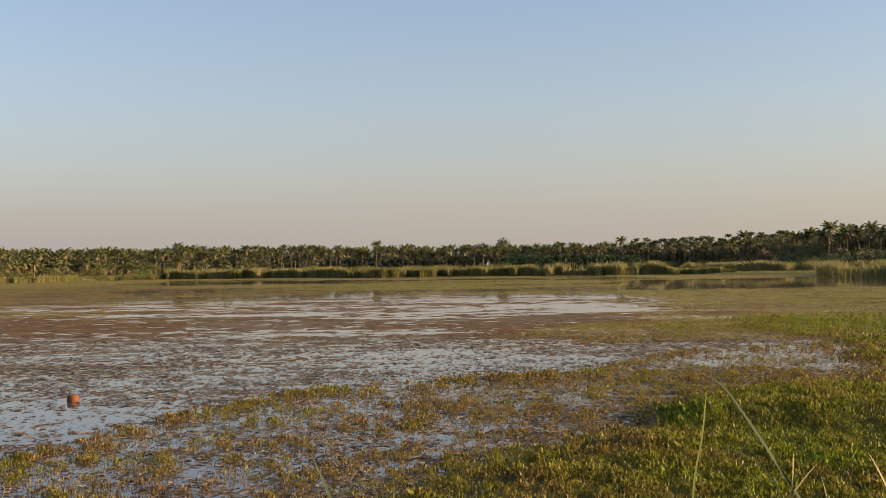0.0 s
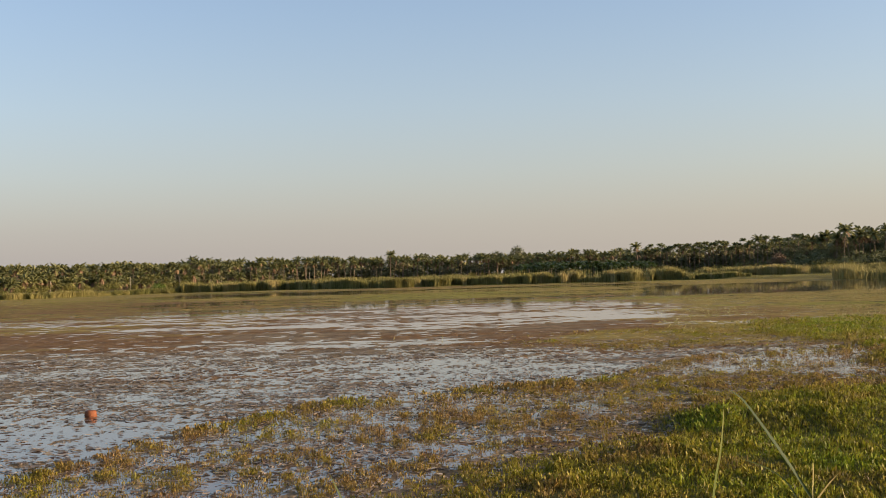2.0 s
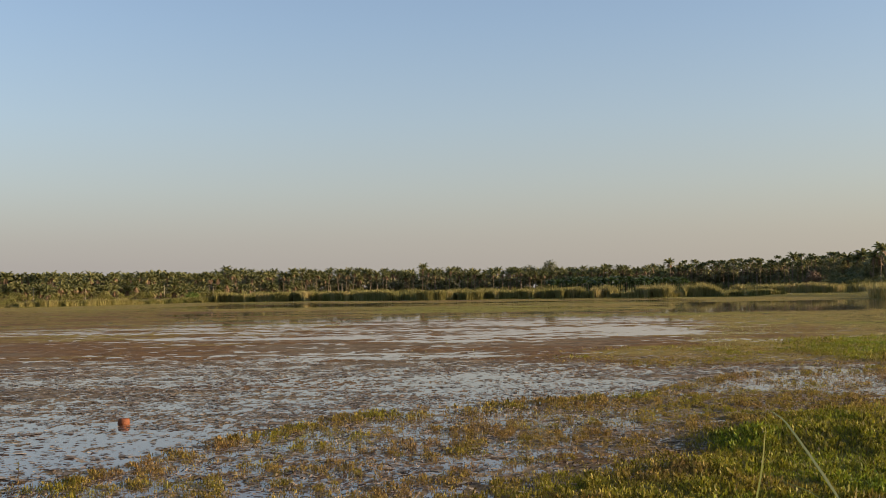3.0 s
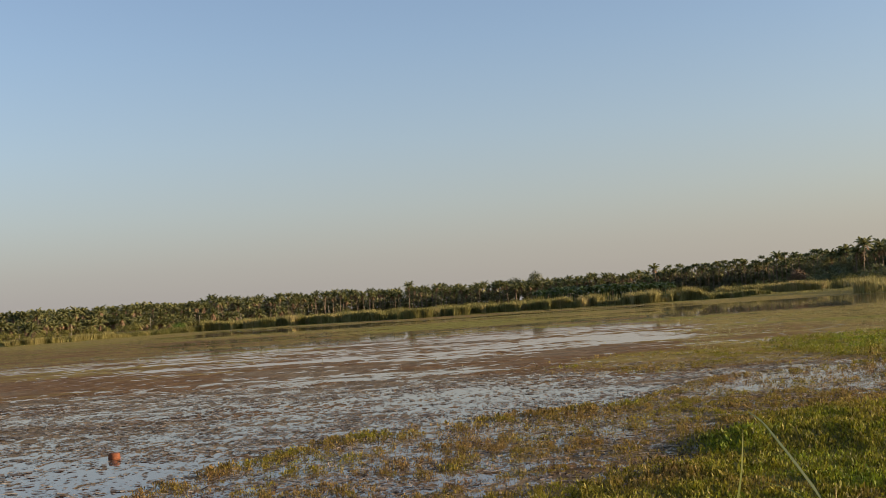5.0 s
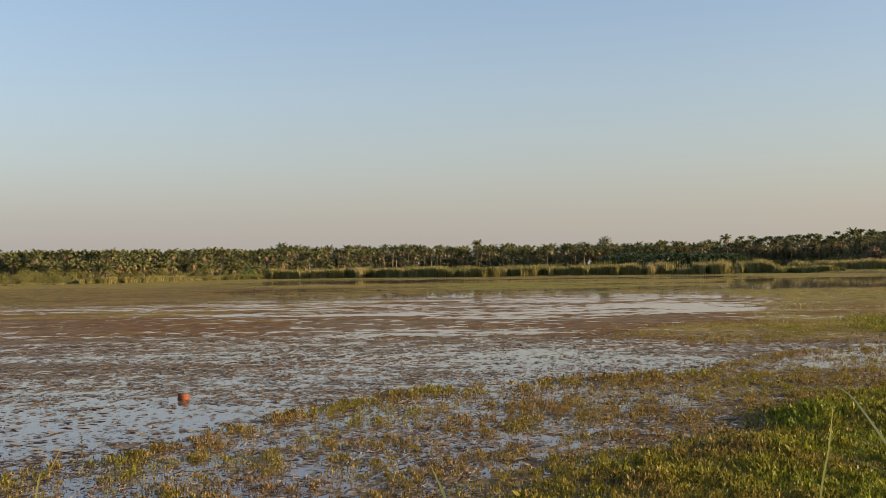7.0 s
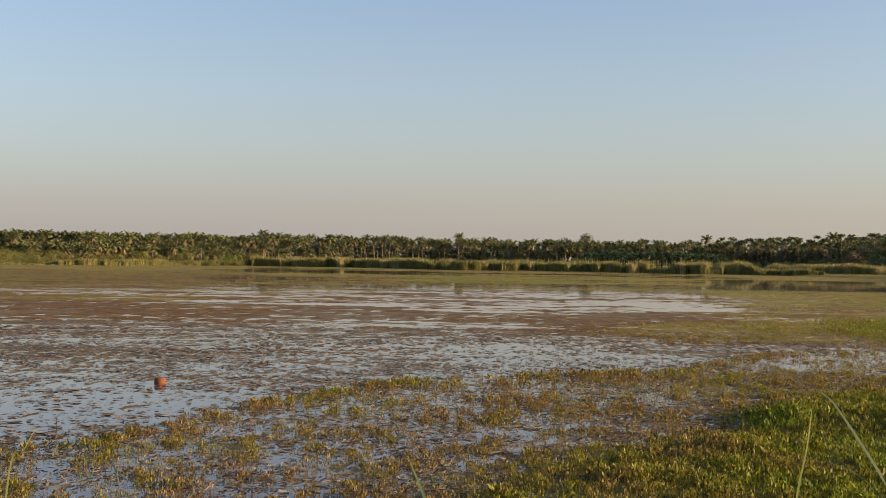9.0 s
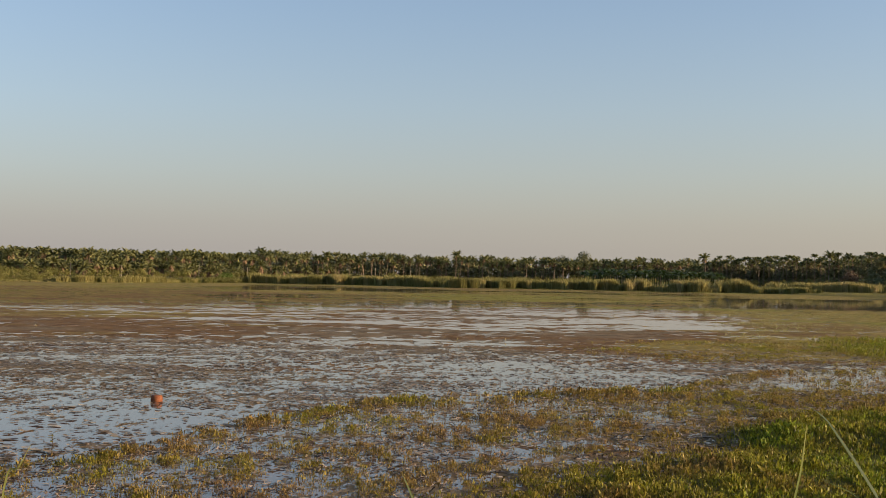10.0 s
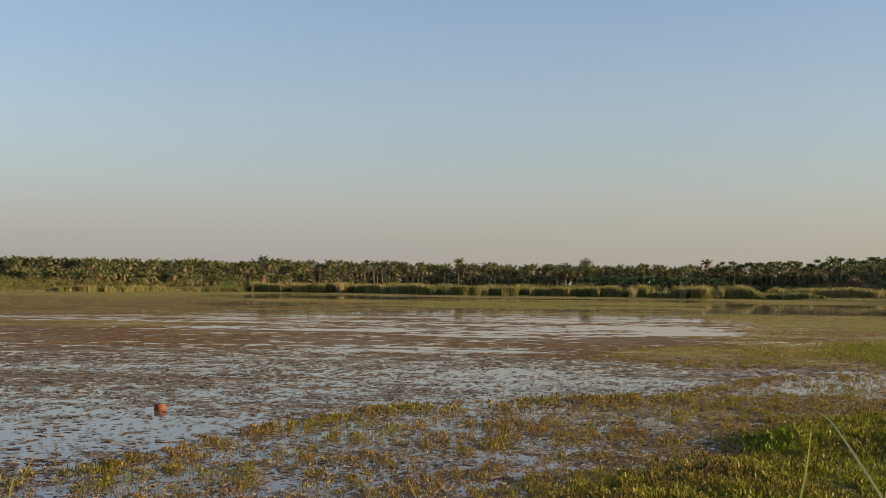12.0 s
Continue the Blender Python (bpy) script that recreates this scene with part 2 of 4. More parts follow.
def value_noise(x, y, seed=0):
    xi, yi = np.floor(x), np.floor(y)
    fx, fy = x - xi, y - yi
    fx, fy = fx * fx * (3 - 2 * fx), fy * fy * (3 - 2 * fy)

    def h(a, b):
        v = np.sin(a * 127.1 + b * 311.7 + seed * 74.7) * 43758.5453
        return v - np.floor(v)
    a, b, c, d = h(xi, yi), h(xi + 1, yi), h(xi, yi + 1), h(xi + 1, yi + 1)
    return (a * (1 - fx) + b * fx) * (1 - fy) + (c * (1 - fx) + d * fx) * fy


def fbm(x, y, scale, octaves=4, seed=0):
    s, amp, tot = 0.0, 1.0, 0.0
    for k in range(octaves):
        s = s + amp * value_noise(x * scale + 17.3 * k, y * scale - 9.1 * k, seed + k)
        tot += amp
        amp *= 0.55
        scale *= 2.03
    return s / tot


def step(v, lo, hi):
    t = np.clip((v - lo) / (hi - lo), 0, 1)
    return t * t * (3 - 2 * t)


def mesh_of(name, verts, faces, mat=None, **attrs):
    """A mesh from arrays: verts (n, 3) and faces (m, 3 or 4), with one number a vertex for each attribute."""
    me = bpy.data.meshes.new(name)
    verts, faces = np.asarray(verts, np.float32), np.asarray(faces, np.int32)
    k = faces.shape[1]
    me.vertices.add(len(verts))
    me.vertices.foreach_set("co", verts.ravel())
    me.loops.add(faces.size)
    me.loops.foreach_set("vertex_index", faces.ravel())
    me.polygons.add(len(faces))
    me.polygons.foreach_set("loop_start", np.arange(0, faces.size, k, dtype=np.int32))
    for a, v in attrs.items():
        me.attributes.new(a, "FLOAT", "POINT").data.foreach_set("value", np.asarray(v, np.float32))
    me.update(calc_edges=True)
    me.validate()
    if mat:
        me.materials.append(mat)
    return me


def part(name, me, parent, label=""):
    ob = new(name, me)
    ob.parent = parent
    return tagged(ob, label)


def smooth(me):
    me.polygons.foreach_set("use_smooth", np.ones(len(me.polygons), bool))
    return me


class Build:
    """Collects quads and triangles (a triangle repeats no corner: it is stored as its own list)."""

    def __init__(self):
        self.v, self.q, self.t = [], [], []

    def add(self, pts):
        i = len(self.v)
        self.v += [tuple(p) for p in pts]
        return i

    def quad(self, *pts):
        i = self.add(pts)
        self.q.append((i, i + 1, i + 2, i + 3))

    def strip(self, left, right):
        i = self.add([p for pair in zip(left, right) for p in pair])
        for k in range(len(left) - 1):
            self.q.append((i + 2 * k, i + 2 * k + 1, i + 2 * k + 3, i + 2 * k + 2))

    def tube(self, centres, radii, sides=7):
        i = len(self.v)
        for c, r in zip(centres, radii):
            for k in range(sides):
                a = 2 * math.pi * k / sides
                self.v.append((c[0] + r * math.cos(a), c[1] + r * math.sin(a), c[2]))
        for s in range(len(centres) - 1):
            for k in range(sides):
                a, b = i + s * sides + k, i + s * sides + (k + 1) % sides
                self.q.append((a, b, b + sides, a + sides))
        top = self.add([centres[-1]])
        last = i + (len(centres) - 1) * sides
        for k in range(sides):
            self.t.append((last + k, last + (k + 1) % sides, top))

    def mesh(self, name, mat):
        me = bpy.data.meshes.new(name)
        me.from_pydata(self.v, [], self.q + self.t)
        me.materials.append(mat)
        me.update()
        return me


# ---- the plan of the lake ----
def weed_edge(x):
    """Where the rooted weeds of the near shallows end."""
    return np.interp(x, (-40, -9.2, -8.2, -7.5, -6.9, -6.5, -5.9, -5.0, -4.3, -3.6, -1.4, 0.3, 4.3, 5.7, 8.6, 13.2, 18.4, 40), (15, 18.9, 19.2, 20.0, 21.3, 23.8, 25.6, 27.2, 29.3, 30.8, 31.8, 33.6, 34.6, 38.4, 43.0, 45, 49, 60))


def green_edge(y):
    """Lush green growth lies to the right of this line."""
    return np.interp(y, (5, 16.4, 18.1, 20.8, 22.8, 25.3, 29.5, 30.6, 33, 38, 42), (-6, -0.3, 0.9, 2.3, 3.6, 4.4, 7.8, 11.6, 13.0, 13.8, 15.2))


def far_shore(x):
    return np.interp(x, (-400, -150, -110, -95, -80, -48, -19, 2, 32, 46, 62, 80, 110, 200), (230, 280, 290, 325, 350, 345, 316, 318, 309, 305, 300, 235, 222, 180))


def blob(x, y, cx, cy, rx, ry, soft=0.4):
    r = np.sqrt(((x - cx) / rx) ** 2 + ((y - cy) / ry) ** 2)
    return 1 - step(r, 1 - soft, 1 + soft)


# mats and open patches of the lake: centre, half sizes, cover, tone
PATCHES = (
    (-32.0, 84.0, 13.0, 9.0, 0.86, 0.55),
    (-23.0, 66.0, 14.0, 10.5, 0.90, 0.22),
    (-8.0, 66.0, 7.0, 4.5, 0.74, 0.14),
    (-7.0, 182.0, 11.0, 26.0, 0.86, 1.20),
    (-17.0, 43.0, 5.0, 1.8, 0.42, 0.05),
    (-12.6, 30.0, 2.8, 0.9, 0.36, 0.05),
    (-4.5, 57.5, 6.5, 2.0, 0.34, 0.10),
    (-7.0, 79.0, 10.0, 2.6, 0.30, 0.20),
    (7.0, 86.0, 7.0, 8.0, 0.14, 0.30),
    (1.0, 113.0, 15.0, 10.0, 0.36, 0.30),
    (1.6, 38.6, 4.4, 4.2, 0.33, 0.05),
    (-1.2, 43.0, 3.0, 2.0, 0.28, 0.05),
    (-9.7, 23.8, 2.9, 4.0, 0.27, 0.08),
    (5.6, 63.0, 6.5, 15.5, 0.88, 0.17),
    (13.0, 56.0, 8.0, 7.0, 0.78, 0.62),
    (25.0, 58.0, 11.0, 11.0, 0.78, 0.65),
)


def surface(x, y):
    """cover, tone and far of the floating weed."""
    w = fbm(x, y, 0.03, 3, 5) - 0.5
    d = y + 75 * w * np.clip(y / 120, 0.12, 1.2)
    cover = np.interp(d, (12, 26, 34, 48, 54, 68, 76, 82, 120, 136, 160, 205, 225, 250, 290, 320), (0.46, 0.49, 0.51, 0.52, 0.55, 0.62, 0.60, 0.52, 0.48, 0.54, 0.58, 0.58, 0.52, 0.46, 0.44, 0.92))
    tone = np.interp(d, (12, 40, 55, 80, 90, 115, 130, 330), (0.10, 0.04, 0.10, 0.20, 0.42, 0.50, 0.58, 0.74))
    vast = (fbm(x * 0.35, y, 0.055, 4, 8) - 0.5) * step(y, 110, 140)
    cover = cover + 1.7 * vast
    tone = tone - 1.8 * (fbm(x * 0.3, y, 0.05, 3, 9) - 0.5) * step(y, 110, 140)
    ragged = 34 * (fbm(x * 0.4, y, 0.07, 4, 12) - 0.5)
    cover = cover + 1.1 * (fbm(x * 0.3, y, 0.17, 3, 13) - 0.5) * step(y, 80, 120)
    cover = cover + 0.07 * step(-x - 0.27 * y, -1, 3) * step(y, 26, 32) * (1 - step(y, 54, 64))
    # broad streaks across the leafy water
    cover = cover + 0.42 * (fbm(x * 0.16, y, 0.42, 3, 15) - 0.5) * step(y, 22, 34) * (1 - step(y, 66, 90))
    left = step(-x - 0.225 * y + 0.6 * ragged, 0, 10) * step(y, 66, 82) * (1 - step(y, 225, 250))
    cover = cover * (1 - left) + np.interp(y, (66, 86, 92, 100, 112, 250), (0.74, 0.72, 0.54, 0.60, 0.72, 0.76)) * left
    tone = tone * (1 - left) + np.interp(y, (66, 80, 110, 250), (0.2, 0.36, 0.46, 0.54)) * left
    right = step(x - 0.145 * y + 0.4 * ragged, -3, 4) * step(y, 50, 66) * (1 - step(y, 128, 142))
    cover = cover * (1 - right) + 0.78 * right
    tone = tone * (1 - right) + np.interp(y, (60, 72, 84, 100, 140), (0.7, 0.52, 0.55, 0.75, 0.8)) * right
    dark = step(x - 0.125 * y + 0.6 * ragged, 0, 8) * step(y, 136, 148) * (1 - step(y, 208, 224))
    cover = cover * (1 - dark) - 0.35 * dark
    flat = step(x, 34, 48) * step(y, 210, 226)
    cover, tone = np.maximum(cover, flat), np.maximum(tone, flat * 0.95)
    shallow = step(-x - 58 + 0.5 * ragged, 0, 16) * step(y + 0.5 * ragged, 205, 232)
    cover, tone = np.maximum(cover, shallow * 0.92), tone * (1 - shallow) + 0.72 * shallow
    for cx, cy, rx, ry, c, t in PATCHES:
        k = blob(x + 0.35 * rx * 4 * (fbm(x, y, 1.6 / rx, 3, 16) - 0.5), y + 0.5 * ry * 4 * (fbm(x * 0.5, y, 1.4 / ry, 3, 17) - 0.5), cx, cy, rx, ry, 0.35)
        cover, tone = cover * (1 - k) + c * k, tone * (1 - k) + t * k
    rooted = step(weed_edge(x) - y, -0.5, 1.5)
    rooted_cover = 0.36 + 0.30 * step(x - green_edge(y), -4.0, -0.5) * (1 - step(y, 31, 36))
    rooted_cover = np.maximum(rooted_cover, 0.58 * blob(x, y, 7.9, 31.2, 5.4, 4.7, 0.3))
    rooted_cover = rooted_cover - 0.26 * blob(x, y, 10.0, 41.3, 5.4, 4.2, 0.4)
    cover = cover * (1 - rooted) + rooted_cover * rooted
    return np.clip(cover, 0, 1), np.clip(tone, 0, 1), step(y, 40, 72)


def ground_height(x, y):
    n = fbm(x, y, 0.35, 4, 11) - 0.5
    bank = 2.0 * (1 - step(y + 0.05 * x, 2.5, 15.0)) - 0.4 + 0.06 * n
    bed = -0.28 + 0.10 * n
    green = step(x - green_edge(y), -0.6, 1.2) * (1 - step(y, 41, 46)) * step(y, 8, 14)
    mound = blob(x, y, 8.2, 25.0, 3.6, 3.0, 0.35)
    near = bed + green * (0.33 + 0.10 * n - 0.22 * step(y, 29, 34)) + 0.20 * mound
    land = step(y - far_shore(x), -6, 22) * (0.75 + 0.6 * n)
    side = step(x - 130 - 0.2 * y, 0, 40) + step(-x - 170 - 0.2 * y, 0, 40)
    return np.maximum(bank, near) + land + np.clip(side, 0, 1) * 1.2


def sheet(name, xs, ys, height):
    gx, gy = np.meshgrid(xs, ys)
    gx, gy = gx.ravel(), gy.ravel()
    nx, ny = len(xs), len(ys)
    i = (np.arange(ny - 1)[:, None] * nx + np.arange(nx - 1)).ravel()
    return gx, gy, np.stack([gx, gy, height(gx, gy)], 1), np.stack([i, i + 1, i + nx + 1, i + nx], 1)


def spaced(reach, fine, count):
    """Lines from -reach to reach, about `fine` apart in the middle."""
    k = np.linspace(-1, 1, count)
    a = 1.0
    for _ in range(60):
        a = math.asinh(reach / (fine * count / 2 / a))
    return reach * np.sinh(a * k) / math.sinh(a)


xs, ys = spaced(4200, 0.4, 241), spaced(4200, 0.4, 241) + 22
_, _, v, f = sheet("ground", xs, ys, ground_height)
ground = new("ground", smooth(mesh_of("ground", v, f, M_GROUND)))
tagged(ground, "marshy olive-brown ground with a low grassy bank round a shallow lake", "ground", kind="structure")

xs, ys = spaced(330, 0.5, 261), np.concatenate([np.linspace(9, 60, 150)[:-1], np.geomspace(60, 400, 170)])
gx, gy, v, f = sheet("water", xs, ys, lambda x, y: 0 * x)
c, t, fr = surface(gx, gy)
water = new("water", mesh_of("water", v, f, M_WATER, cover=c, tone=t, far=fr))
tagged(water, "still shallow lake water under broken mats of brown and olive weed", "water", kind="structure")


# ---- far shore: reeds ----
def reed_bed(label, x, y, tall, tint, width=0.10):
    """One bed of upright reeds at the given feet; each blade tapers, leans and nods a little."""
    n = len(x)
    z0 = np.maximum(ground_height(x, y), -0.05) - 0.05
    hgt = tall * (0.75 + 0.4 * rng.random(n))
    a, lean = rng.random(n) * 2 * np.pi, 0.04 + 0.50 * rng.random(n) ** 2
    dx, dy = np.cos(a) * lean * hgt, np.sin(a) * lean * hgt
    b = rng.random(n) * np.pi
    wx, wy = np.cos(b) * width * (0.5 + rng.random(n)), np.sin(b) * width * (0.5 + rng.random(n))
    rows = []
    for k, (s, h, w) in enumerate(((0, 0, 0.8), (0.35, 0.68, 1.0), (1.25, 1.0, 0.08))):
        cx, cy, cz = x + dx * s, y + dy * s, z0 + hgt * h
        rows += [np.stack([cx - wx * w / 2, cy - wy * w / 2, cz], 1), np.stack([cx + wx * w / 2, cy + wy * w / 2, cz], 1)]
    v = np.stack(rows, 1).reshape(-1, 3)
    i = np.arange(n)[:, None] * 6
    f = np.concatenate([i + [2 * k, 2 * k + 1, 2 * k + 3, 2 * k + 2] for k in range(2)], 0)
    tall_t = np.clip(np.repeat(tint, 6), 0, 1)
    return tagged(new("reed_bed", mesh_of("reed_bed", v, f, M_REED, tint=tall_t)), label, "reeds", "reed beds", "stuff")


def scatter_bed(label, n, x0, x1, depth, tall, back=0.0, seed=1, front=None, density=0.42, shade=0.0, soft=6.0, dry=0.38, ragged=0.0, skew=0.0):
    x = x0 + (x1 - x0) * rng.random(n)
    fr = (far_shore(x) if front is None else front(x)) + back
    notch = 3.5 * step(fbm(x, 0 * x, 0.23, 2, seed + 20), 0.47, 0.53)
    y = fr + 8 * (fbm(x, 0 * x, 0.16, 3, seed) - 0.5) + notch + depth * rng.random(n) ** 1.7
    x = x + skew * (y - fr)
    clump = fbm(x, y * 0.5, 0.2, 4, seed + 3)
    keep = clump > density * rng.random(n) ** 0.3
    x, y, clump = x[keep], y[keep], clump[keep]
    dry = dry * step(fbm(x, 0 * x, 0.55, 2, seed + 9), 0.58, 0.68) * (y < fr[keep] + 4.0)
    tall = tall * (1 - ragged * step(fbm(x, y * 0.4, 0.45, 3, seed + 12), 0.44, 0.56))
    return reed_bed(label, x, y, tall * (0.62 + 0.62 * clump) * (0.35 + 0.65 * step(np.minimum(x - x0, x1 - x), 0, soft)), 0.10 + 0.42 * clump + dry - shade + 0.07 * rng.normal(0, 1, len(x)))


scatter_bed("tall green reeds with dry tan stalks along the far shore", 40000, -84, 27, 11, 2.8, seed=14, shade=0.07, soft=3)
scatter_bed("ragged pale olive reeds along the far shore", 14000, 24, 61, 12, 3.1, seed=16, shade=-0.10, soft=4, ragged=0.55)
scatter_bed("green and straw-coloured reeds on the far shore", 14000, -121, -94, 10, 1.8, seed=2, density=0.25, shade=0.02, soft=8, dry=0.16, ragged=0.3)
scatter_bed("low olive grass on the far shore before the hedge", 12000, -152, -112, 22, 0.5, back=-2, seed=8, shade=0.04)
scatter_bed("low dark green sedge between the reeds and palms", 11000, -100, -74, 12, 1.4, seed=3, shade=0.12)
scatter_bed("dense yellow-green reeds on a spit into the lake", 24000, 71.8, 128, 18, 3.2, seed=4, shade=-0.15, soft=1.6, ragged=0.3, skew=0.32, front=lambda x: np.interp(x, (71.8, 73, 75, 90, 130), (228, 220, 200, 190, 170)))
scatter_bed("straw-coloured reeds behind a weedy flat", 12000, 66, 130, 9, 2.5, seed=5, soft=2.5, front=lambda x: 330 - 0.4 * (x - 58), density=0.62, shade=-0.04)


scatter_bed("low ragged reeds where the tall bed ends", 4500, 57, 73, 7, 1.5, seed=11, front=lambda x: 300 - 0.6 * (x - 58), shade=0.04, soft=3)
scatter_bed("low olive grass on the weedy flat by the reeds", 12000, 42, 135, 80, 0.16, back=4, seed=6, density=0.3, shade=0.02)
scatter_bed("low bright green grass along the far waterline", 9000, -150, 40, 3, 0.30, back=-3.5, seed=7, density=0.5, shade=0.12)


# ---- palms and trees ----
def frond(b, rnd, az, lift, length, droop, wide, base, leaflets=7):
    """A palm frond: an arching midrib with separate hanging leaflets on both sides."""
    ca, sa = math.cos(az), math.sin(az)
    pts = []
    ang = lift
    r = z = 0.0
    n = leaflets
    for k in range(n + 1):
        pts.append((base[0] + ca * r, base[1] + sa * r, base[2] + z))
        r += math.cos(ang) * length / n
        z += math.sin(ang) * length / n
        ang -= droop / n * (0.6 + 0.8 * k / n)
    side = (-sa, ca)
    b.strip([(p[0] - side[0] * 0.03, p[1] - side[1] * 0.03, p[2]) for p in pts], [(p[0] + side[0] * 0.03, p[1] + side[1] * 0.03, p[2]) for p in pts])
    for k in range(n):
        p, q = pts[k], pts[k + 1]
        s = k / n
        w = wide * (0.55 + 1.3 * s * (1.15 - s)) * rnd.uniform(0.85, 1.15)
        for sg in (-1, 1):
            hang = w * rnd.uniform(0.35, 0.8)
            ox, oy = side[0] * sg * w + ca * w * 0.5, side[1] * sg * w + sa * w * 0.5
            m = tuple(p[i] * 0.10 + q[i] * 0.90 for i in range(3))
            b.quad(p, m, (m[0] + ox, m[1] + oy, m[2] - hang), (p[0] + ox * 0.72, p[1] + oy * 0.72, p[2] - hang * 0.8))


def coconut_palm(seed, height, fronds=20, length=3.3, dead=4, lean=0.6):
    rnd = random.Random(seed)
    ob = new("coconut_palm")
    a = rnd.uniform(0, 6.28)
    cs = []
    for k in range(8):
        s = k / 7
        cs.append((math.cos(a) * lean * s * s, math.sin(a) * lean * s * s, height * s - 0.4 * (k == 0)))
    tb = Build()
    tb.tube(cs, [0.26, 0.19, 0.17, 0.16, 0.15, 0.14, 0.14, 0.16])
    part("trunk", smooth(tb.mesh("trunk", M_TRUNK)), ob)
    cb = Build()
    for k in range(fronds):
        s = k / fronds
        frond(cb, rnd, k * 2.4 + rnd.uniform(-0.3, 0.3), radians(78 - 95 * s + rnd.uniform(-8, 8)), length * rnd.uniform(0.85, 1.1), rnd.uniform(0.9, 1.6), 0.62, cs[-1])
    part("crown", cb.mesh("crown", M_FROND), ob)
    if dead:
        db = Build()
        for k in range(dead):
            frond(db, rnd, rnd.uniform(0, 6.28), radians(rnd.uniform(-75, -40)), length * rnd.uniform(0.75, 1.0), 0.5, 0.5, cs[-1], 6)
        part("dead_fronds", db.mesh("dead_fronds", M_DEAD), ob, "dry brown hanging fronds")
    return tagged(ob, "coconut palm with a grey trunk and dark green feathery crown", "palm tree", "palms of the far grove")


def areca_palm(seed, height):
    rnd = random.Random(seed)
    ob = new("areca_palm")
    tb = Build()
    tb.tube([(0, 0, height * k / 5 - 0.3 * (k == 0)) for k in range(6)], [0.13, 0.10, 0.10, 0.09, 0.09, 0.11])
    part("trunk", smooth(tb.mesh("trunk", M_TRUNK)), ob)
    cb = Build()
    for k in range(13):
        frond(cb, rnd, k * 2.4, radians(80 - 85 * k / 13), rnd.uniform(1.7, 2.3), 1.5, 0.6, (0, 0, height), 5)
    part("crown", cb.mesh("crown", M_FROND), ob)
    return tagged(ob, "slender areca palm with a straight pale trunk", "palm tree", "areca palms of the far grove")


def banana_plant(seed):
    rnd = random.Random(seed)
    ob = new("banana_plant")
    tb = Build()
    h = rnd.uniform(2.6, 3.4)
    tb.tube([(0, 0, h * k / 4 - 0.3 * (k == 0)) for k in range(5)], [0.2, 0.17, 0.15, 0.13, 0.1])
    part("stem", smooth(tb.mesh("stem", M_BANANA)), ob)
    cb = Build()
    for k in range(11):
        az, ang, r, z = k * 2.4, radians(80 - 5 * k), 0.0, h
        ln = rnd.uniform(2.2, 3.0)
        le, ri = [], []
        for s in range(6):
            w = 0.42 * math.sin(math.pi * min(0.97, 0.08 + s / 5.4))
            le.append((math.cos(az) * r - math.sin(az) * w, math.sin(az) * r + math.cos(az) * w, z - 0.15 * w))
            ri.append((math.cos(az) * r + math.sin(az) * w, math.sin(az) * r - math.cos(az) * w, z - 0.15 * w))
            r += math.cos(ang) * ln / 5
            z += math.sin(ang) * ln / 5
            ang -= 0.36
        cb.strip(le, ri)
    part("leaves", cb.mesh("leaves", M_BANANA), ob)
    return tagged(ob, "banana plant with broad arching green leaves", "banana plant", "banana plants before the grove")


def leaf_cloud(rnd, lumps, size, count):
    """Leaves on the shells of a few lumps, uneven and open."""
    b = Build()
    for cx, cy, cz, r in lumps:
        for _ in range(int(count * r * r)):
            d = Vector((rnd.gauss(0, 1), rnd.gauss(0, 1), rnd.gauss(0, 1))).normalized()
            rr = r * (0.65 + 0.4 * rnd.random() + 0.18 * math.sin(5 * d.x + 7 * d.y + cx))
            p = Vector((cx, cy, cz)) + Vector((d.x * rr, d.y * rr, d.z * rr * 0.85))
            u = Vector((rnd.gauss(0, 1), rnd.gauss(0, 1), rnd.gauss(0, 0.6))).normalized()
            w = u.cross(d + Vector((0.1, 0.2, 0.3))).normalized()
            s = size * rnd.uniform(0.6, 1.3)
            b.quad(p - u * s, p + w * s * 0.45, p + u * s, p - w * s * 0.45)
    return b


def broad_tree(seed, height, spread, mat=None, look_="broadleaf tree with a rounded dark green crown"):
    rnd = random.Random(seed)
    ob = new("broadleaf_tree")
    tb = Build()
    tb.tube([(0.15 * math.sin(k), 0.1 * k, height * 0.6 * k / 5 - 0.4 * (k == 0)) for k in range(6)], [0.35, 0.28, 0.24, 0.2, 0.16, 0.1], 8)
    lumps = []
    for k in range(9):
        a, r = k * 2.4, spread * math.sqrt(k / 9) * 0.75
        z = height * (0.85 - 0.32 * (k / 9)) - rnd.random()
        lumps.append((math.cos(a) * r, math.sin(a) * r, z, spread * rnd.uniform(0.35, 0.5)))
        s, e = Vector((0, 0.2, height * 0.42)), Vector((math.cos(a) * r, math.sin(a) * r, z))
        tb.tube([tuple(s.lerp(e, q / 3)) for q in range(4)], [0.12, 0.09, 0.06, 0.03], 5)
    part("trunk", smooth(tb.mesh("trunk", M_TRUNK)), ob)
    part("crown", leaf_cloud(rnd, lumps, 0.34, 46).mesh("crown", mat or M_BROAD), ob)
    return tagged(ob, look_, "tree", "broadleaf trees of the grove")


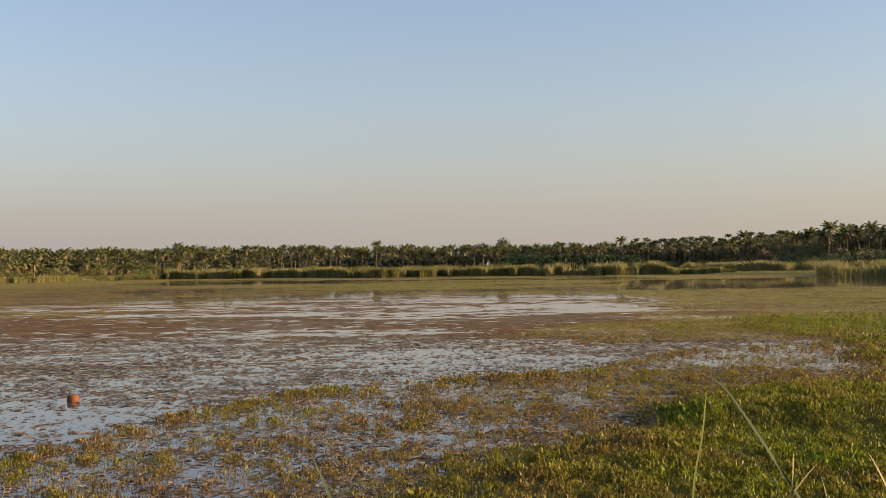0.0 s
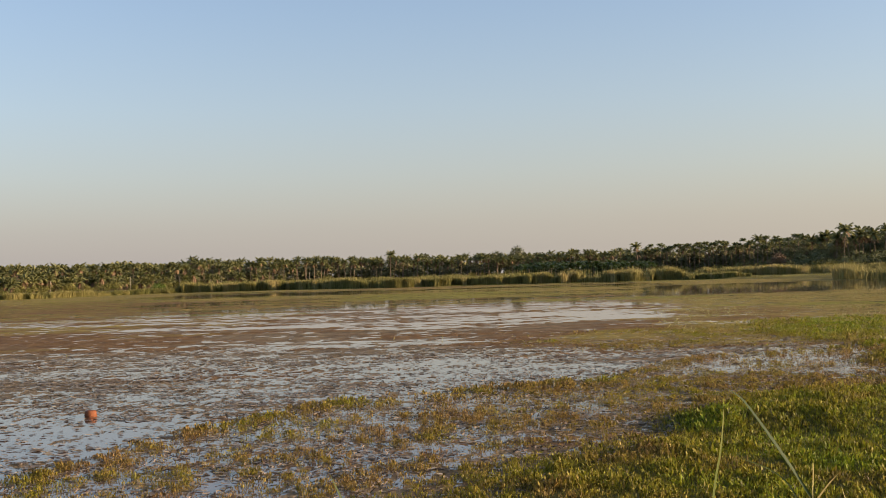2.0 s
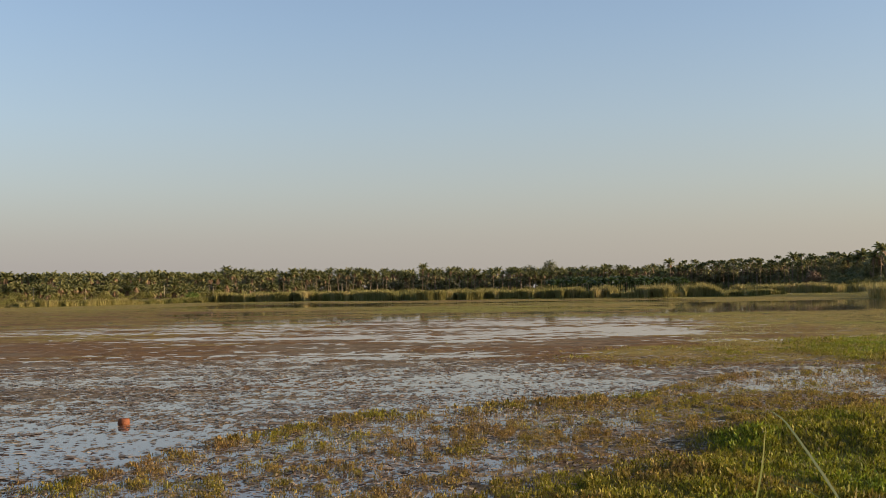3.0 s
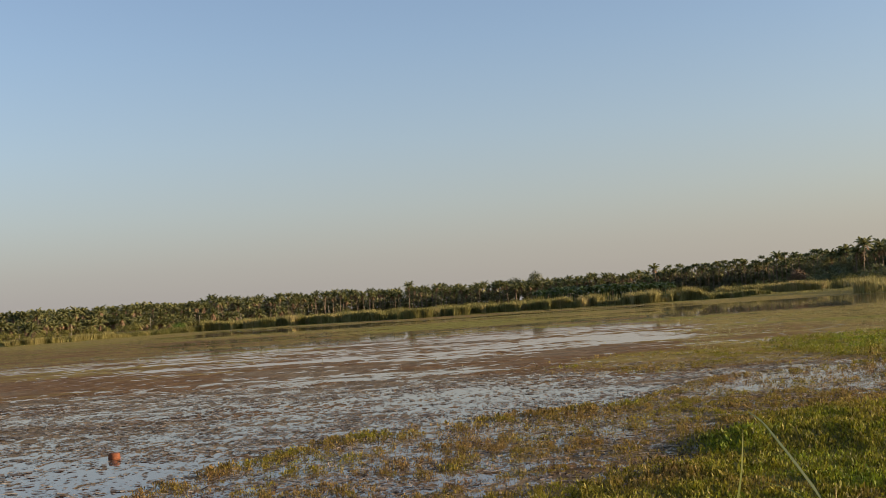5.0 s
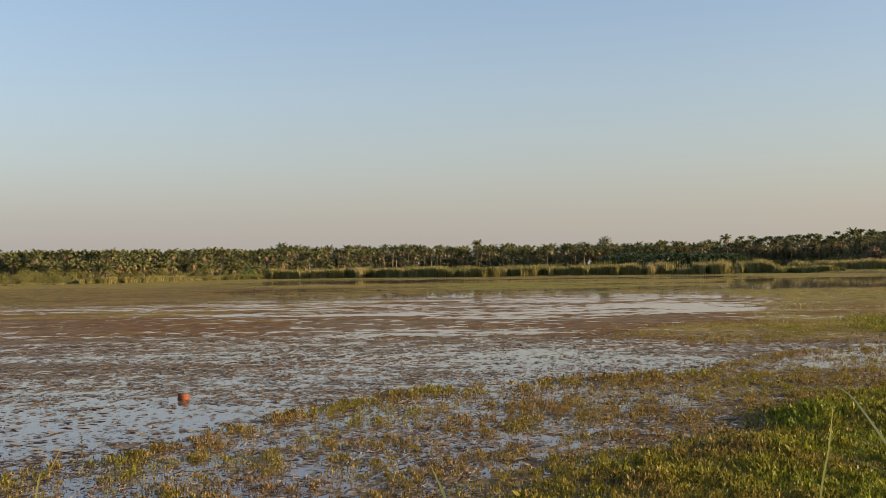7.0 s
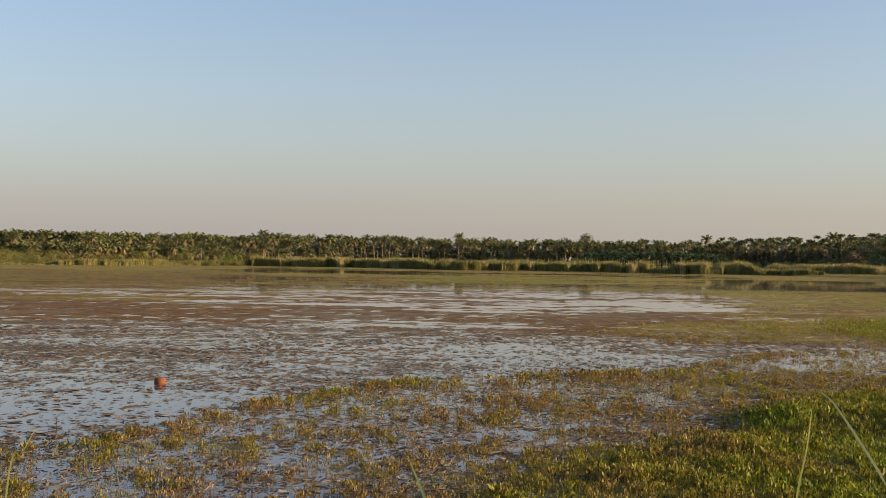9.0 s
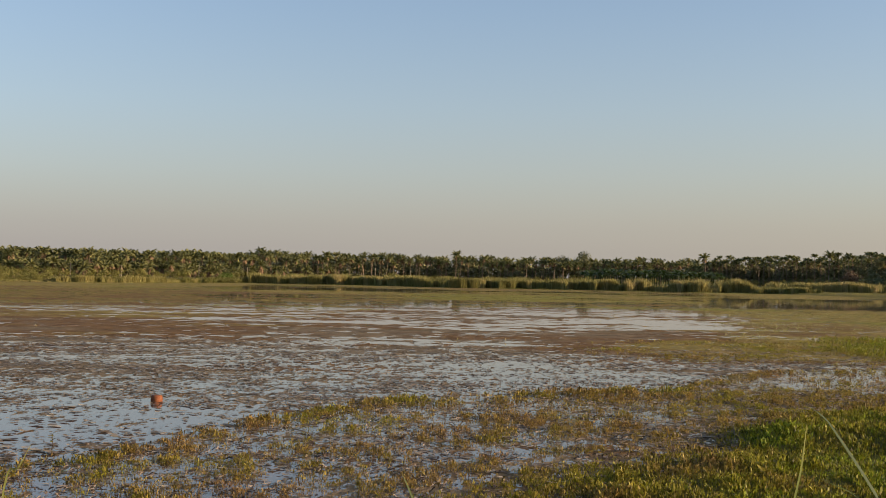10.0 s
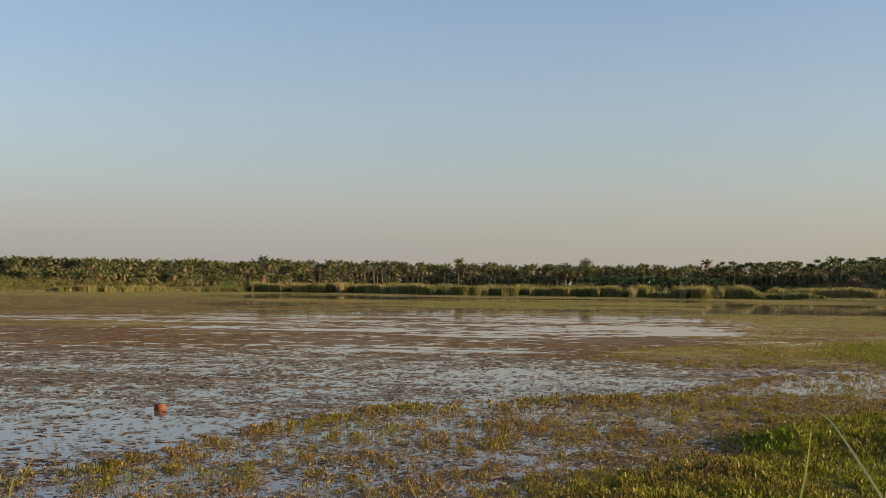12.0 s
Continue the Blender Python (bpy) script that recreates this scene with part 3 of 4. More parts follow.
def bush(seed, spread, mat=None, look_="dense olive-green bush by the far shore of the lake"):
    rnd = random.Random(seed)
    ob = new("bush")
    lumps = [(rnd.uniform(-1, 1) * spread, rnd.uniform(-1, 1) * spread * 0.6, spread * rnd.uniform(0.3, 0.7), spread * rnd.uniform(0.4, 0.65)) for _ in range(5)]
    tb = Build()
    for l in lumps:
        tb.tube([(l[0] * s, l[1] * s, l[2] * s - 0.3 * (s == 0)) for s in (0, 0.5, 1)], [0.06, 0.05, 0.02], 5)
    part("stems", tb.mesh("stems", M_TRUNK), ob)
    part("foliage", leaf_cloud(rnd, lumps, 0.14, 190).mesh("foliage", mat or M_BUSH), ob)
    return tagged(ob, look_, "bush", "bushes before the grove")


def stand(kinds, x, y, scale=1.0, turn=None, place=random.Random(5)):
    """A copy of one of the kinds on the ground."""
    ob = place.choice(kinds)
    z = float(ground_height(np.array([x]), np.array([y]))[0])
    m = pose(x, y, z - 0.05, 0, 0, place.uniform(0, 360) if turn is None else turn)
    c = copy_thing(ob, m)
    c.scale = (scale, scale, scale)
    return c


def remove(kinds):
    for k in kinds:
        for o in (*k.children_recursive, k):
            bpy.data.objects.remove(o)


pr = random.Random(21)
palms = [coconut_palm(s, hgt, dead=d, lean=le, length=3.45, fronds=19) for s, hgt, d, le in ((1, 12.4, 4, 0.7), (2, 13.0, 3, 1.2), (3, 11.6, 6, 0.4), (4, 13.4, 2, 1.5), (5, 12.0, 7, 0.8))]
low_palms = [coconut_palm(s, hgt, dead=d, lean=0.5, length=4.1, fronds=24) for s, hgt, d in ((11, 4.6, 8), (12, 6.2, 11), (13, 3.4, 7))]
mid_palms = [coconut_palm(s, hgt, dead=d, lean=0.8, length=3.5, fronds=21) for s, hgt, d in ((14, 9.4, 5), (15, 10.2, 4))]
arecas = [areca_palm(s, hgt) for s, hgt in ((31, 12.6), (32, 14.0), (33, 11.4))]
bananas = [banana_plant(s) for s in (41, 42, 43)]
broads = [broad_tree(51, 14.0, 5.0), broad_tree(52, 12.0, 4.2)]
bushes = [bush(61, 1.6), bush(62, 2.2), bush(63, 1.2)]
dark_bushes = [bush(64, 1.8, M_BUSH_SHADED, "tall bush under the mixed trees, its green leaves darkened for shade"), bush(65, 1.4, M_BUSH_SHADED, "tall bush under the mixed trees, its green leaves darkened for shade")]


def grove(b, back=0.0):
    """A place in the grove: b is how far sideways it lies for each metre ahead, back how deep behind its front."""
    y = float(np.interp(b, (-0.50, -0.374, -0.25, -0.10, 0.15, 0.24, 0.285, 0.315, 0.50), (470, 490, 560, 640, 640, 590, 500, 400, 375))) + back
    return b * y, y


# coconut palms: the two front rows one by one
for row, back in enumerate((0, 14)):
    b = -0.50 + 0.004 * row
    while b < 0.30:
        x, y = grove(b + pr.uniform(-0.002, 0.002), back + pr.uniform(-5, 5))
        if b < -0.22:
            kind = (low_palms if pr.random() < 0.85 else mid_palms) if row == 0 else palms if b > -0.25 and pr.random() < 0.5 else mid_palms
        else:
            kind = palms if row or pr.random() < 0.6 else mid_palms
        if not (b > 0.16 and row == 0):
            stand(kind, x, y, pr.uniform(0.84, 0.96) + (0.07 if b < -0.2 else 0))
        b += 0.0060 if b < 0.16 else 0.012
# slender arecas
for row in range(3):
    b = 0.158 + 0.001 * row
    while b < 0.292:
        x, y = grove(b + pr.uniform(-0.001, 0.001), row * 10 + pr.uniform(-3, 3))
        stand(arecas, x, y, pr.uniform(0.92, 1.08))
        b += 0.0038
# bananas
for row in range(4):
    b = 0.050 + 0.002 * row
    while b < 0.165:
        y = 428 + row * 7 + pr.uniform(-2, 2)
        stand(bananas, b * y, y, pr.uniform(1.15, 1.5))
        b += 0.0075
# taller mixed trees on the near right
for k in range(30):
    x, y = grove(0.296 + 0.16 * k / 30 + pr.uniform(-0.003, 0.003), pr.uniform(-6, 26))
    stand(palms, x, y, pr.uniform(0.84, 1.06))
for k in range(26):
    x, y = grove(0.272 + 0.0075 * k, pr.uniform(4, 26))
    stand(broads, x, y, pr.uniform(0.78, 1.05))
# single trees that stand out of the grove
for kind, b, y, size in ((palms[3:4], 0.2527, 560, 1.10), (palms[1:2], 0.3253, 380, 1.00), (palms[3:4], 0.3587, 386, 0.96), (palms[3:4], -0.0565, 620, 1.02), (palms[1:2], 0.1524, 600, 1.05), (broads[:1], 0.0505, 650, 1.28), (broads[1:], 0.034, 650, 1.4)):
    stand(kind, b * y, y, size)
for k in range(90):
    x, y = grove(-0.49 + 0.86 * k / 90 + pr.uniform(-0.004, 0.004), -pr.uniform(6, 60))
    stand(bushes, x, y, pr.uniform(0.9, 1.9))
for k in range(16):
    y = pr.uniform(296, 330)
    stand(bushes, (-0.50 + 0.0055 * k) * y, y, pr.uniform(1.0, 1.5))
for k in range(46):
    x, y = grove(0.288 + 0.0042 * k, -pr.uniform(4, 22))
    stand(dark_bushes, x, y, pr.uniform(2.2, 3.6))
for k in range(64):
    x = -152 + 1.15 * k + pr.uniform(-0.7, 0.7)
    stand(bushes, x, float(far_shore(x)) + pr.uniform(2, 11), pr.uniform(0.7, 1.25) * (0.9 if x < -112 else 0.8))
for k in range(50):
    x, y = grove(-0.47 + 0.0065 * k, -pr.uniform(3, 16))
    stand(low_palms if k % 3 else bushes, x, y, pr.uniform(0.8, 1.0) * (1 if k % 3 else 2))
dry_tree = [broad_tree(53, 7.4, 3.4, M_DEAD, "low tree with a dry reddish-brown crown before the grove")]
stand(dry_tree, 0.270 * 420, 420)
fresh_bush = [bush(66, 1.5, M_FRESH, "fresh bright green bush before the grove")]
stand(fresh_bush, -0.2535 * 400, 400, 1.9)
stand(fresh_bush, -0.105 * 420, 420, 1.5)
remove(dry_tree + fresh_bush + palms + low_palms + mid_palms + arecas + bananas + broads + bushes + dark_bushes)

# the grove goes on behind: a mass of crowns that nobody could count
wood = Build()
wr = random.Random(77)
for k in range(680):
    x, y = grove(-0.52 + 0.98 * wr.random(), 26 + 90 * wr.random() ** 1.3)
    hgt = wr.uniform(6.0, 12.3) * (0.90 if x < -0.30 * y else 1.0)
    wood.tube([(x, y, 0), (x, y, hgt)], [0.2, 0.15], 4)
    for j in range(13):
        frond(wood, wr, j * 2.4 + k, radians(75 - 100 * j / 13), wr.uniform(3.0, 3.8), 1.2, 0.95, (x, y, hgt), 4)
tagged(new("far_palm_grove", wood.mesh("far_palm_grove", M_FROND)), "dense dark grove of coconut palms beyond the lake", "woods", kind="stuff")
lumps = []
for k in range(1300):
    x, y = grove(-0.53 + 0.0008 * k, wr.uniform(20, 60))
    lumps.append((x, y, wr.uniform(0.8, 9.5 if x < 0.03 * y else 11.0), wr.uniform(1.8, 3.0)))
for k in range(320):
    x, y = grove(0.15 + 0.15 * wr.random(), wr.uniform(14, 34))
    lumps.append((x, y, wr.uniform(0.8, 9.0), wr.uniform(1.6, 2.6)))
tagged(new("undergrowth", leaf_cloud(wr, lumps, 1.05, 10).mesh("undergrowth", M_BROAD)), "dark undergrowth between the palm trunks", "undergrowth", kind="stuff")


# bare pale trunks before the grove
def bare_trunk(x, y, hgt):
    b = Build()
    b.tube([(0.02 * k, 0, hgt * k / 5 - 0.4 * (k == 0)) for k in range(6)], [0.24, 0.19, 0.17, 0.16, 0.15, 0.13], 8)
    ob = new("bare_trunk", smooth(b.mesh("bare_trunk", M_PALE)))
    ob.location = (x, y, float(ground_height(np.array([x]), np.array([y]))[0]))
    return tagged(ob, "bare pale palm trunk without a crown", "tree trunk", "bare trunks before the grove")


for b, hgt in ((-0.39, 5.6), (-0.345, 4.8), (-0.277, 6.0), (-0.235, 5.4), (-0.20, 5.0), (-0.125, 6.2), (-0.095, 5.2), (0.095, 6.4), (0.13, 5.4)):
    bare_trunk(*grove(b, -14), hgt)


# ---- near shallows: rooted weeds ----
def tufts(name, label, x, y, tall, tint, leaves=7, wide=0.26, category="weeds", spread=0.035, mat=None):
    """Small leafy shoots, each a few pointed leaves."""
    n = len(x) * leaves
    z0 = np.repeat(np.maximum(ground_height(x, y), -0.01) - 0.01, leaves)
    x, y, tall, tint = (np.repeat(a, leaves) for a in (x, y, tall, tint))
    up = rng.random(n) * tall
    x, y = x + rng.normal(0, spread, n), y + rng.normal(0, spread, n)
    shoot = rng.random(n) < 0.62
    az = rng.random(n) * 2 * np.pi
    el = np.radians(np.where(shoot, 48 + 40 * rng.random(n), 8 + 60 * rng.random(n)))
    ln = tall * np.where(shoot, 0.38 + 0.42 * rng.random(n), 0.20 + 0.20 * rng.random(n))
    up = np.where(shoot, up * 0.6, up)
    ux, uy, uz = np.cos(az) * np.cos(el), np.sin(az) * np.cos(el), np.sin(el)
    tw = rng.normal(0, 0.6, n)
    wx, wy, wz = -np.sin(az + tw), np.cos(az + tw), 0.5 * rng.normal(0, 1, n)
    w = ln * wide * (0.7 + 0.6 * rng.random(n)) * np.where(shoot, 0.50, 0.95)
    p0 = np.stack([x, y, z0 + up], 1)
    u, wv = np.stack([ux, uy, uz], 1), np.stack([wx, wy, wz], 1)
    mid = p0 + u * (ln * 0.5)[:, None]
    tip = p0 + u * ln[:, None] - np.stack([0 * x, 0 * x, ln * 0.1], 1)
    v = np.stack([p0, mid + wv * w[:, None], tip, mid - wv * w[:, None]], 1).reshape(-1, 3)
    f = np.arange(n)[:, None] * 4 + [0, 1, 2, 3]
    me = mesh_of(name, v, f, mat or M_WEED, tint=np.repeat(np.clip(tint, 0, 1), 4))
    return tagged(new(name, me), label, category, kind="stuff")


def fan(n, y0, y1, reach):
    """Points spread evenly over the shallows before the bank."""
    y = np.sqrt(y0 * y0 + (y1 * y1 - y0 * y0) * rng.random(n))
    return (rng.random(n) * 2 - 1) * reach * y, y


x, y = fan(1450000, 13, 82, 0.50)
inside = step(weed_edge(x) + 2.4 * (fbm(x, y, 0.5, 3, 21) - 0.5) - y, -0.4, 0.5)
green = step(x - green_edge(y) + 3.0 * (fbm(x, y, 0.6, 3, 22) - 0.5), -2.4, 1.3)
clump = 0.44 * fbm(x, y * 0.5, 5.0, 3, 23) + 0.56 * fbm(x, y * 0.7, 1.7, 3, 29)
open_ = fbm(x, y, 0.40, 3, 24)
thick = step(clump + 0.30 * (open_ - 0.5), 0.475, 0.54)
speck = step(fbm(x, y * 0.28, 11.0, 2, 35), 0.44, 0.56)
rim = np.exp(-((weed_edge(x) - y - 0.8) / 0.9) ** 2)
mottle = blob(x, y, 11, 39.5, 8, 6.5, 0.4)
dens = inside * (0.08 + 0.62 * thick) * (1 - 0.20 * mottle) + 0.5 * rim * inside * thick + 0.38 * mottle * inside * speck
for cx, cy, rx, ry in ((-1.9, 21.6, 0.9, 1.3), (-4.6, 22.3, 0.8, 1.6), (-0.3, 29.3, 1.4, 1.5), (2.4, 29.2, 1.4, 1.2), (-7.0, 18.8, 0.7, 1.0), (-3.2, 18.5, 0.8, 0.9)):
    dens = dens * (1 - 0.55 * blob(x, y, cx, cy, rx, ry, 0.5))
fringe = step(x - green_edge(y), -4.5, -0.5) * (1 - 0.5 * mottle) * inside
dens = np.maximum(dens, 0.42 * fringe * (0.3 + 0.7 * thick))
carpet = blob(x + 2.2 * (fbm(x, y, 0.5, 3, 37) - 0.5), y + 3.0 * (fbm(x, y, 0.5, 3, 38) - 0.5), 7.9, 31.2, 5.6, 4.9, 0.25)
carpet = np.maximum(carpet, 0.6 * blob(x, y, 2.4, 27.6, 3.4, 4.2, 0.5))
dens = np.maximum(dens, carpet * (0.34 + 0.34 * thick))
dens = np.maximum(dens, green * (0.55 + 0.35 * thick) * (y < 42))
isle = np.maximum(blob(x, y, 13.0, 55.5, 8.5, 8.0, 0.35), blob(x, y, 24.0, 58, 11.0, 11.5, 0.3))
isle = np.maximum(isle, blob(x, y, 8.0, 53.5, 4.6, 6.0, 0.4)) * step(fbm(x * 0.5, y, 0.30, 4, 25), 0.24, 0.46)
dens = np.maximum(dens, isle * 1.05 * (0.3 + 0.7 * thick))
dens *= np.where(green > 0.5, 0.8 + 0.2 * speck, (0.80 - 0.22 * step(y, 19, 24)) * (0.48 + 0.85 * speck))
dens *= np.clip(19 / y, 0.2, 1.0) ** 0.95 * (1 + 1.1 * carpet * (green < 0.6)) * (1 + 0.25 * inside * (green < 0.5) * step(y, 18, 22))
keep = rng.random(len(x)) < dens * 0.68
x, y, green, clump, isle, rim, speck = (a[keep] for a in (x, y, green, clump, isle, rim, speck))
mound = blob(x, y, 8.2, 25.0, 3.6, 3.0, 0.35)
# shaded mound flank and right-hand clump: shade put into the tint, shoots taller
dark = np.maximum(blob(x, y, 4.85, 23.8, 0.75, 1.5, 0.5), 0.8 * blob(x, y, 15.2, 40.0, 1.6, 2.6, 0.5))
tint = np.clip(0.295 + 0.345 * green * (0.42 + 0.58 * step(x - green_edge(y), -0.5, 5.0)) + 0.19 * isle + 0.07 * carpet[keep] * (1 - green) + 0.03 * mound + 0.3 * dark + 0.9 * (fbm(x, y, 0.7, 4, 26) - 0.5) + 0.10 * rim - 0.03 - 0.05 * speck, 0.02, 0.98)
small = 1 - 0.3 * mottle[keep] * (green < 0.4)
tall = small * (0.66 + 0.42 * speck) * (0.062 + 0.24 * np.clip(clump - 0.45, 0, 0.25) + 0.055 * green + 0.035 * rim + 0.0008 * np.clip(y - 20, 0, 30) - 0.012 * (isle > 0.1) + 0.07 * dark) * (0.8 + 0.5 * rng.random(len(x)))
near = y < 30
tufts("marsh_weeds", "low yellow-green and rusty water weeds in the near shallows", x[near], y[near], tall[near], tint[near], leaves=8, wide=0.25)
near = ~near
tufts("marsh_weeds", "low yellow-green water weeds on the mats farther out", x[near], y[near], tall[near], tint[near], leaves=5, wide=0.34)

# scattered weed heads on the mats farther out
x, y = fan(190000, 50, 140, 0.50)
keep = (rng.random(len(x)) < np.where(x > 0.125 * y + 3, 0.42, 0.004) * step(fbm(x, y, 0.25, 3, 27), 0.42, 0.62) * np.clip(75 / y, 0.3, 1))
x, y = x[keep], y[keep]
tufts("weed_heads", "scattered olive weed heads on the floating mats, coloured pale as if sunlit", x, y, 0.09 + 0.11 * rng.random(len(x)), 0.25 + 0.5 * fbm(x, y, 0.12, 2, 28), leaves=4, wide=0.3, mat=M_HEAD)

# floating leaves on the open water, drifted into streaks
x, y = fan(420000, 16, 61, 0.50)
m = 0.6 * fbm(x * 0.5, y, 1.5, 4, 31) + 0.4 * fbm(x * 0.6, y * 0.8, 4.5, 3, 33)
c, _, _ = surface(x, y)
out_of = step(y - weed_edge(x), -1.2, 0.4)
pool = blob(x, y, -9.7, 23.8, 2.9, 4.0)
lim = 0.66 - 0.30 * c
keep = rng.random(len(x)) < (step(m, lim, lim + 0.05) * (0.75 + 0.25 * out_of) * (1 - 0.75 * pool) * 0.36 + 0.04) * np.clip(30 / y, 0.2, 1) ** 2 * (1 - step(y, 42, 60)) * (x < green_edge(y) + 0.5)
x, y, pool = x[keep], y[keep], pool[keep]
n, k = len(x), 6
r = (0.026 + 0.066 * rng.random(n) ** 1.6) * np.clip(y / 34, 0.85, 1.7) * (1 + 1.3 * pool * rng.random(n) ** 2)
ang = rng.random(n)[:, None] * 6.28 + np.arange(k) * 2 * np.pi / k
rad = r[:, None] * (0.6 + 0.6 * rng.random((n, k)))
rad[:, 0] *= 0.45
tx, ty = rng.normal(0, 0.17, n), rng.normal(0, 0.17, n)
px, py = np.cos(ang) * rad * 1.35, np.sin(ang) * rad
pz = 0.006 + 0.7 * np.abs(px * tx[:, None] + py * ty[:, None]) + 0.009 * rng.random((n, k))
v = np.stack([x[:, None] + px, y[:, None] + py, pz], 2).reshape(-1, 3)
i = np.arange(n)[:, None] * k
f = np.concatenate([i + [0, a, a + 1] for a in range(1, k - 1)], 0)
tagged(new("floating_leaves", mesh_of("floating_leaves", v, f, M_PAD)), "small brown floating leaves scattered over the open water", "water plants", kind="stuff")


# dead stems lying on the water between the weeds; pale ones imitate water glints
x, y = fan(120000, 13, 52, 0.50)
m = fbm(x, y, 1.3, 4, 41)
keep = rng.random(len(x)) < step(m, 0.40, 0.62) * step(weed_edge(x) + 4 - y, -2, 2) * (x < green_edge(y) + 0.5) * 0.65 * np.clip(24 / y, 0.3, 1) * (1 - blob(x, y, -9.8, 25.3, 4.5, 4.6))
x, y = x[keep], y[keep]
n = len(x)
a, ln = rng.random(n) * np.pi, 0.02 + 0.05 * rng.random(n)
w = 0.005 + 0.009 * rng.random(n)
z = 0.008 + 0.02 * rng.random(n)
lift = np.abs(rng.normal(0, 0.018, n))
ax, ay = np.cos(a) * ln, np.sin(a) * ln
nx, ny = -np.sin(a) * w, np.cos(a) * w
rows = []
for sgn, up in ((-1, 0), (0.15, 0.6), (1, 1)):
    bow = (1 - abs(sgn)) * 0.15
    for side in (-1, 1):
        rows.append(np.stack([x + ax * sgn - ay * bow + nx * side, y + ay * sgn + ax * bow + ny * side, z + lift * up + w * 0.5 * side], 1))
v = np.stack(rows, 1).reshape(-1, 3)
i = np.arange(n)[:, None] * 6
f = np.concatenate([i + [0, 1, 3, 2], i + [2, 3, 5, 4]], 0)
tagged(new("floating_stems", mesh_of("floating_stems", v, f, M_STEM)), "dead dark stems lying on the water among the weeds, pale ones standing in for glints", "plant litter", kind="stuff")


# ---- the orange float among the leaves ----
def lathe(profile, sides=24):
    b = Build()
    i = len(b.v)
    for r, z in profile:
        for s in range(sides):
            a = 2 * math.pi * s / sides
            b.v.append((r * math.cos(a), r * math.sin(a), z))
    for p in range(len(profile) - 1):
        for s in range(sides):
            a, c2 = i + p * sides + s, i + p * sides + (s + 1) % sides
            b.q.append((a, c2, c2 + sides, a + sides))
    return b


float_ = new("float")
float_.location = (-9.05, 28.9, 0)
shell = part("shell", smooth(lathe([(0.001, -0.06), (0.115, -0.055), (0.14, -0.03), (0.145, 0.03), (0.142, 0.10), (0.134, 0.135), (0.115, 0.152), (0.06, 0.158), (0.001, 0.158)]).mesh("shell", M_CLAY)), float_)
part("rim", smooth(lathe([(0.144, 0.020), (0.152, 0.026), (0.152, 0.040), (0.143, 0.046)]).mesh("rim", M_CLAY)), shell)
tagged(float_, "faded orange plastic float lying among floating leaves", "float")


# ---- grass blades standing on the bank close to the camera ----
def blade(points, width, tint, tip=0.3):
    """A long leaf through a few points: flat, folded along its middle, tapering to a tip."""
    pts = [Vector(p) for p in points]
    n = 14
    line = []
    for k in range(n + 1):
        s = k / n * (len(pts) - 1)
        j = min(int(s), len(pts) - 2)
        u = s - j
        p0, p1, p2, p3 = pts[max(j - 1, 0)], pts[j], pts[j + 1], pts[min(j + 2, len(pts) - 1)]
        line.append(0.5 * ((2 * p1) + (p2 - p0) * u + (2 * p0 - 5 * p1 + 4 * p2 - p3) * u * u + (3 * p1 - p0 - 3 * p2 + p3) * u ** 3))
    v, f, tt = [], [], []
    for k, p in enumerate(line):
        d = (line[min(k + 1, n)] - line[max(k - 1, 0)]).normalized()
        side = d.cross(Vector((0.75, -0.65, 0.1))).normalized()
        w = width / 2 * min(1.0, 0.5 + 1.2 * k / n) * max(0.03, 1 - (k / n) ** 3)
        v += [tuple(p - side * w), tuple(p + Vector((0, 0.25 * w, 0))), tuple(p + side * w)]
        tt += [tint + tip * (k / n) ** 3] * 3
        if k:
            a = 3 * (k - 1)
            f += [(a, a + 1, a + 4, a + 3), (a + 1, a + 2, a + 5, a + 4)]
    return tagged(new("grass_blade", smooth(mesh_of("grass_blade", v, f, M_BLADE, tint=np.clip(tt, 0, 1)))), "long pale green grass blade growing on the bank", "grass blade", "tall grass blades on the bank")


def foot(x, y):
    return (x, y, float(ground_height(np.array([x]), np.array([y]))[0]) - 0.03)


blade([foot(0.90, 4.5), (0.93, 4.5, 2.25), (0.975, 4.5, 2.545), (0.992, 4.5, 2.70)], 0.019, 0.28)
blade([foot(1.66, 4.5), (1.46, 4.5, 2.09), (1.307, 4.5, 2.345), (1.193, 4.5, 2.53), (1.099, 4.5, 2.67), (1.057, 4.5, 2.725), (1.000, 4.48, 2.765)], 0.020, 0.14, -0.1)
blade([foot(1.31, 4.5), (1.312, 4.5, 2.25), (1.316, 4.5, 2.40), (1.320, 4.5, 2.475)], 0.015, 0.8)
blade([foot(0.98, 4.5), (1.20, 4.5, 2.13), (1.34, 4.5, 2.35), (1.416, 4.5, 2.435)], 0.017, 0.8)
blade([foot(1.46, 4.5), (1.455, 4.5, 2.22), (1.443, 4.5, 2.30), (1.420, 4.5, 2.39)], 0.011, 0.7)
blade([foot(1.90, 4.5), (1.76, 4.5, 2.12), (1.70, 4.5, 2.27), (1.645, 4.5, 2.39), (1.599, 4.5, 2.475)], 0.021, 0.8)
blade([foot(1.42, 4.5), (1.33, 4.5, 2.10), (1.25, 4.5, 2.35), (1.17, 4.5, 2.445), (1.04, 4.5, 2.50)], 0.010, 0.15)
blade([foot(-0.16, 4.5), (-0.30, 4.5, 1.98), (-0.42, 4.5, 2.28), (-0.46, 4.5, 2.38), (-0.505, 4.5, 2.48)], 0.020, 0.0)
blade([foot(-2.12, 4.5), (-2.05, 4.5, 2.35), (-1.99, 4.5, 2.46), (-1.94, 4.5, 2.555)], 0.009, 0.4)


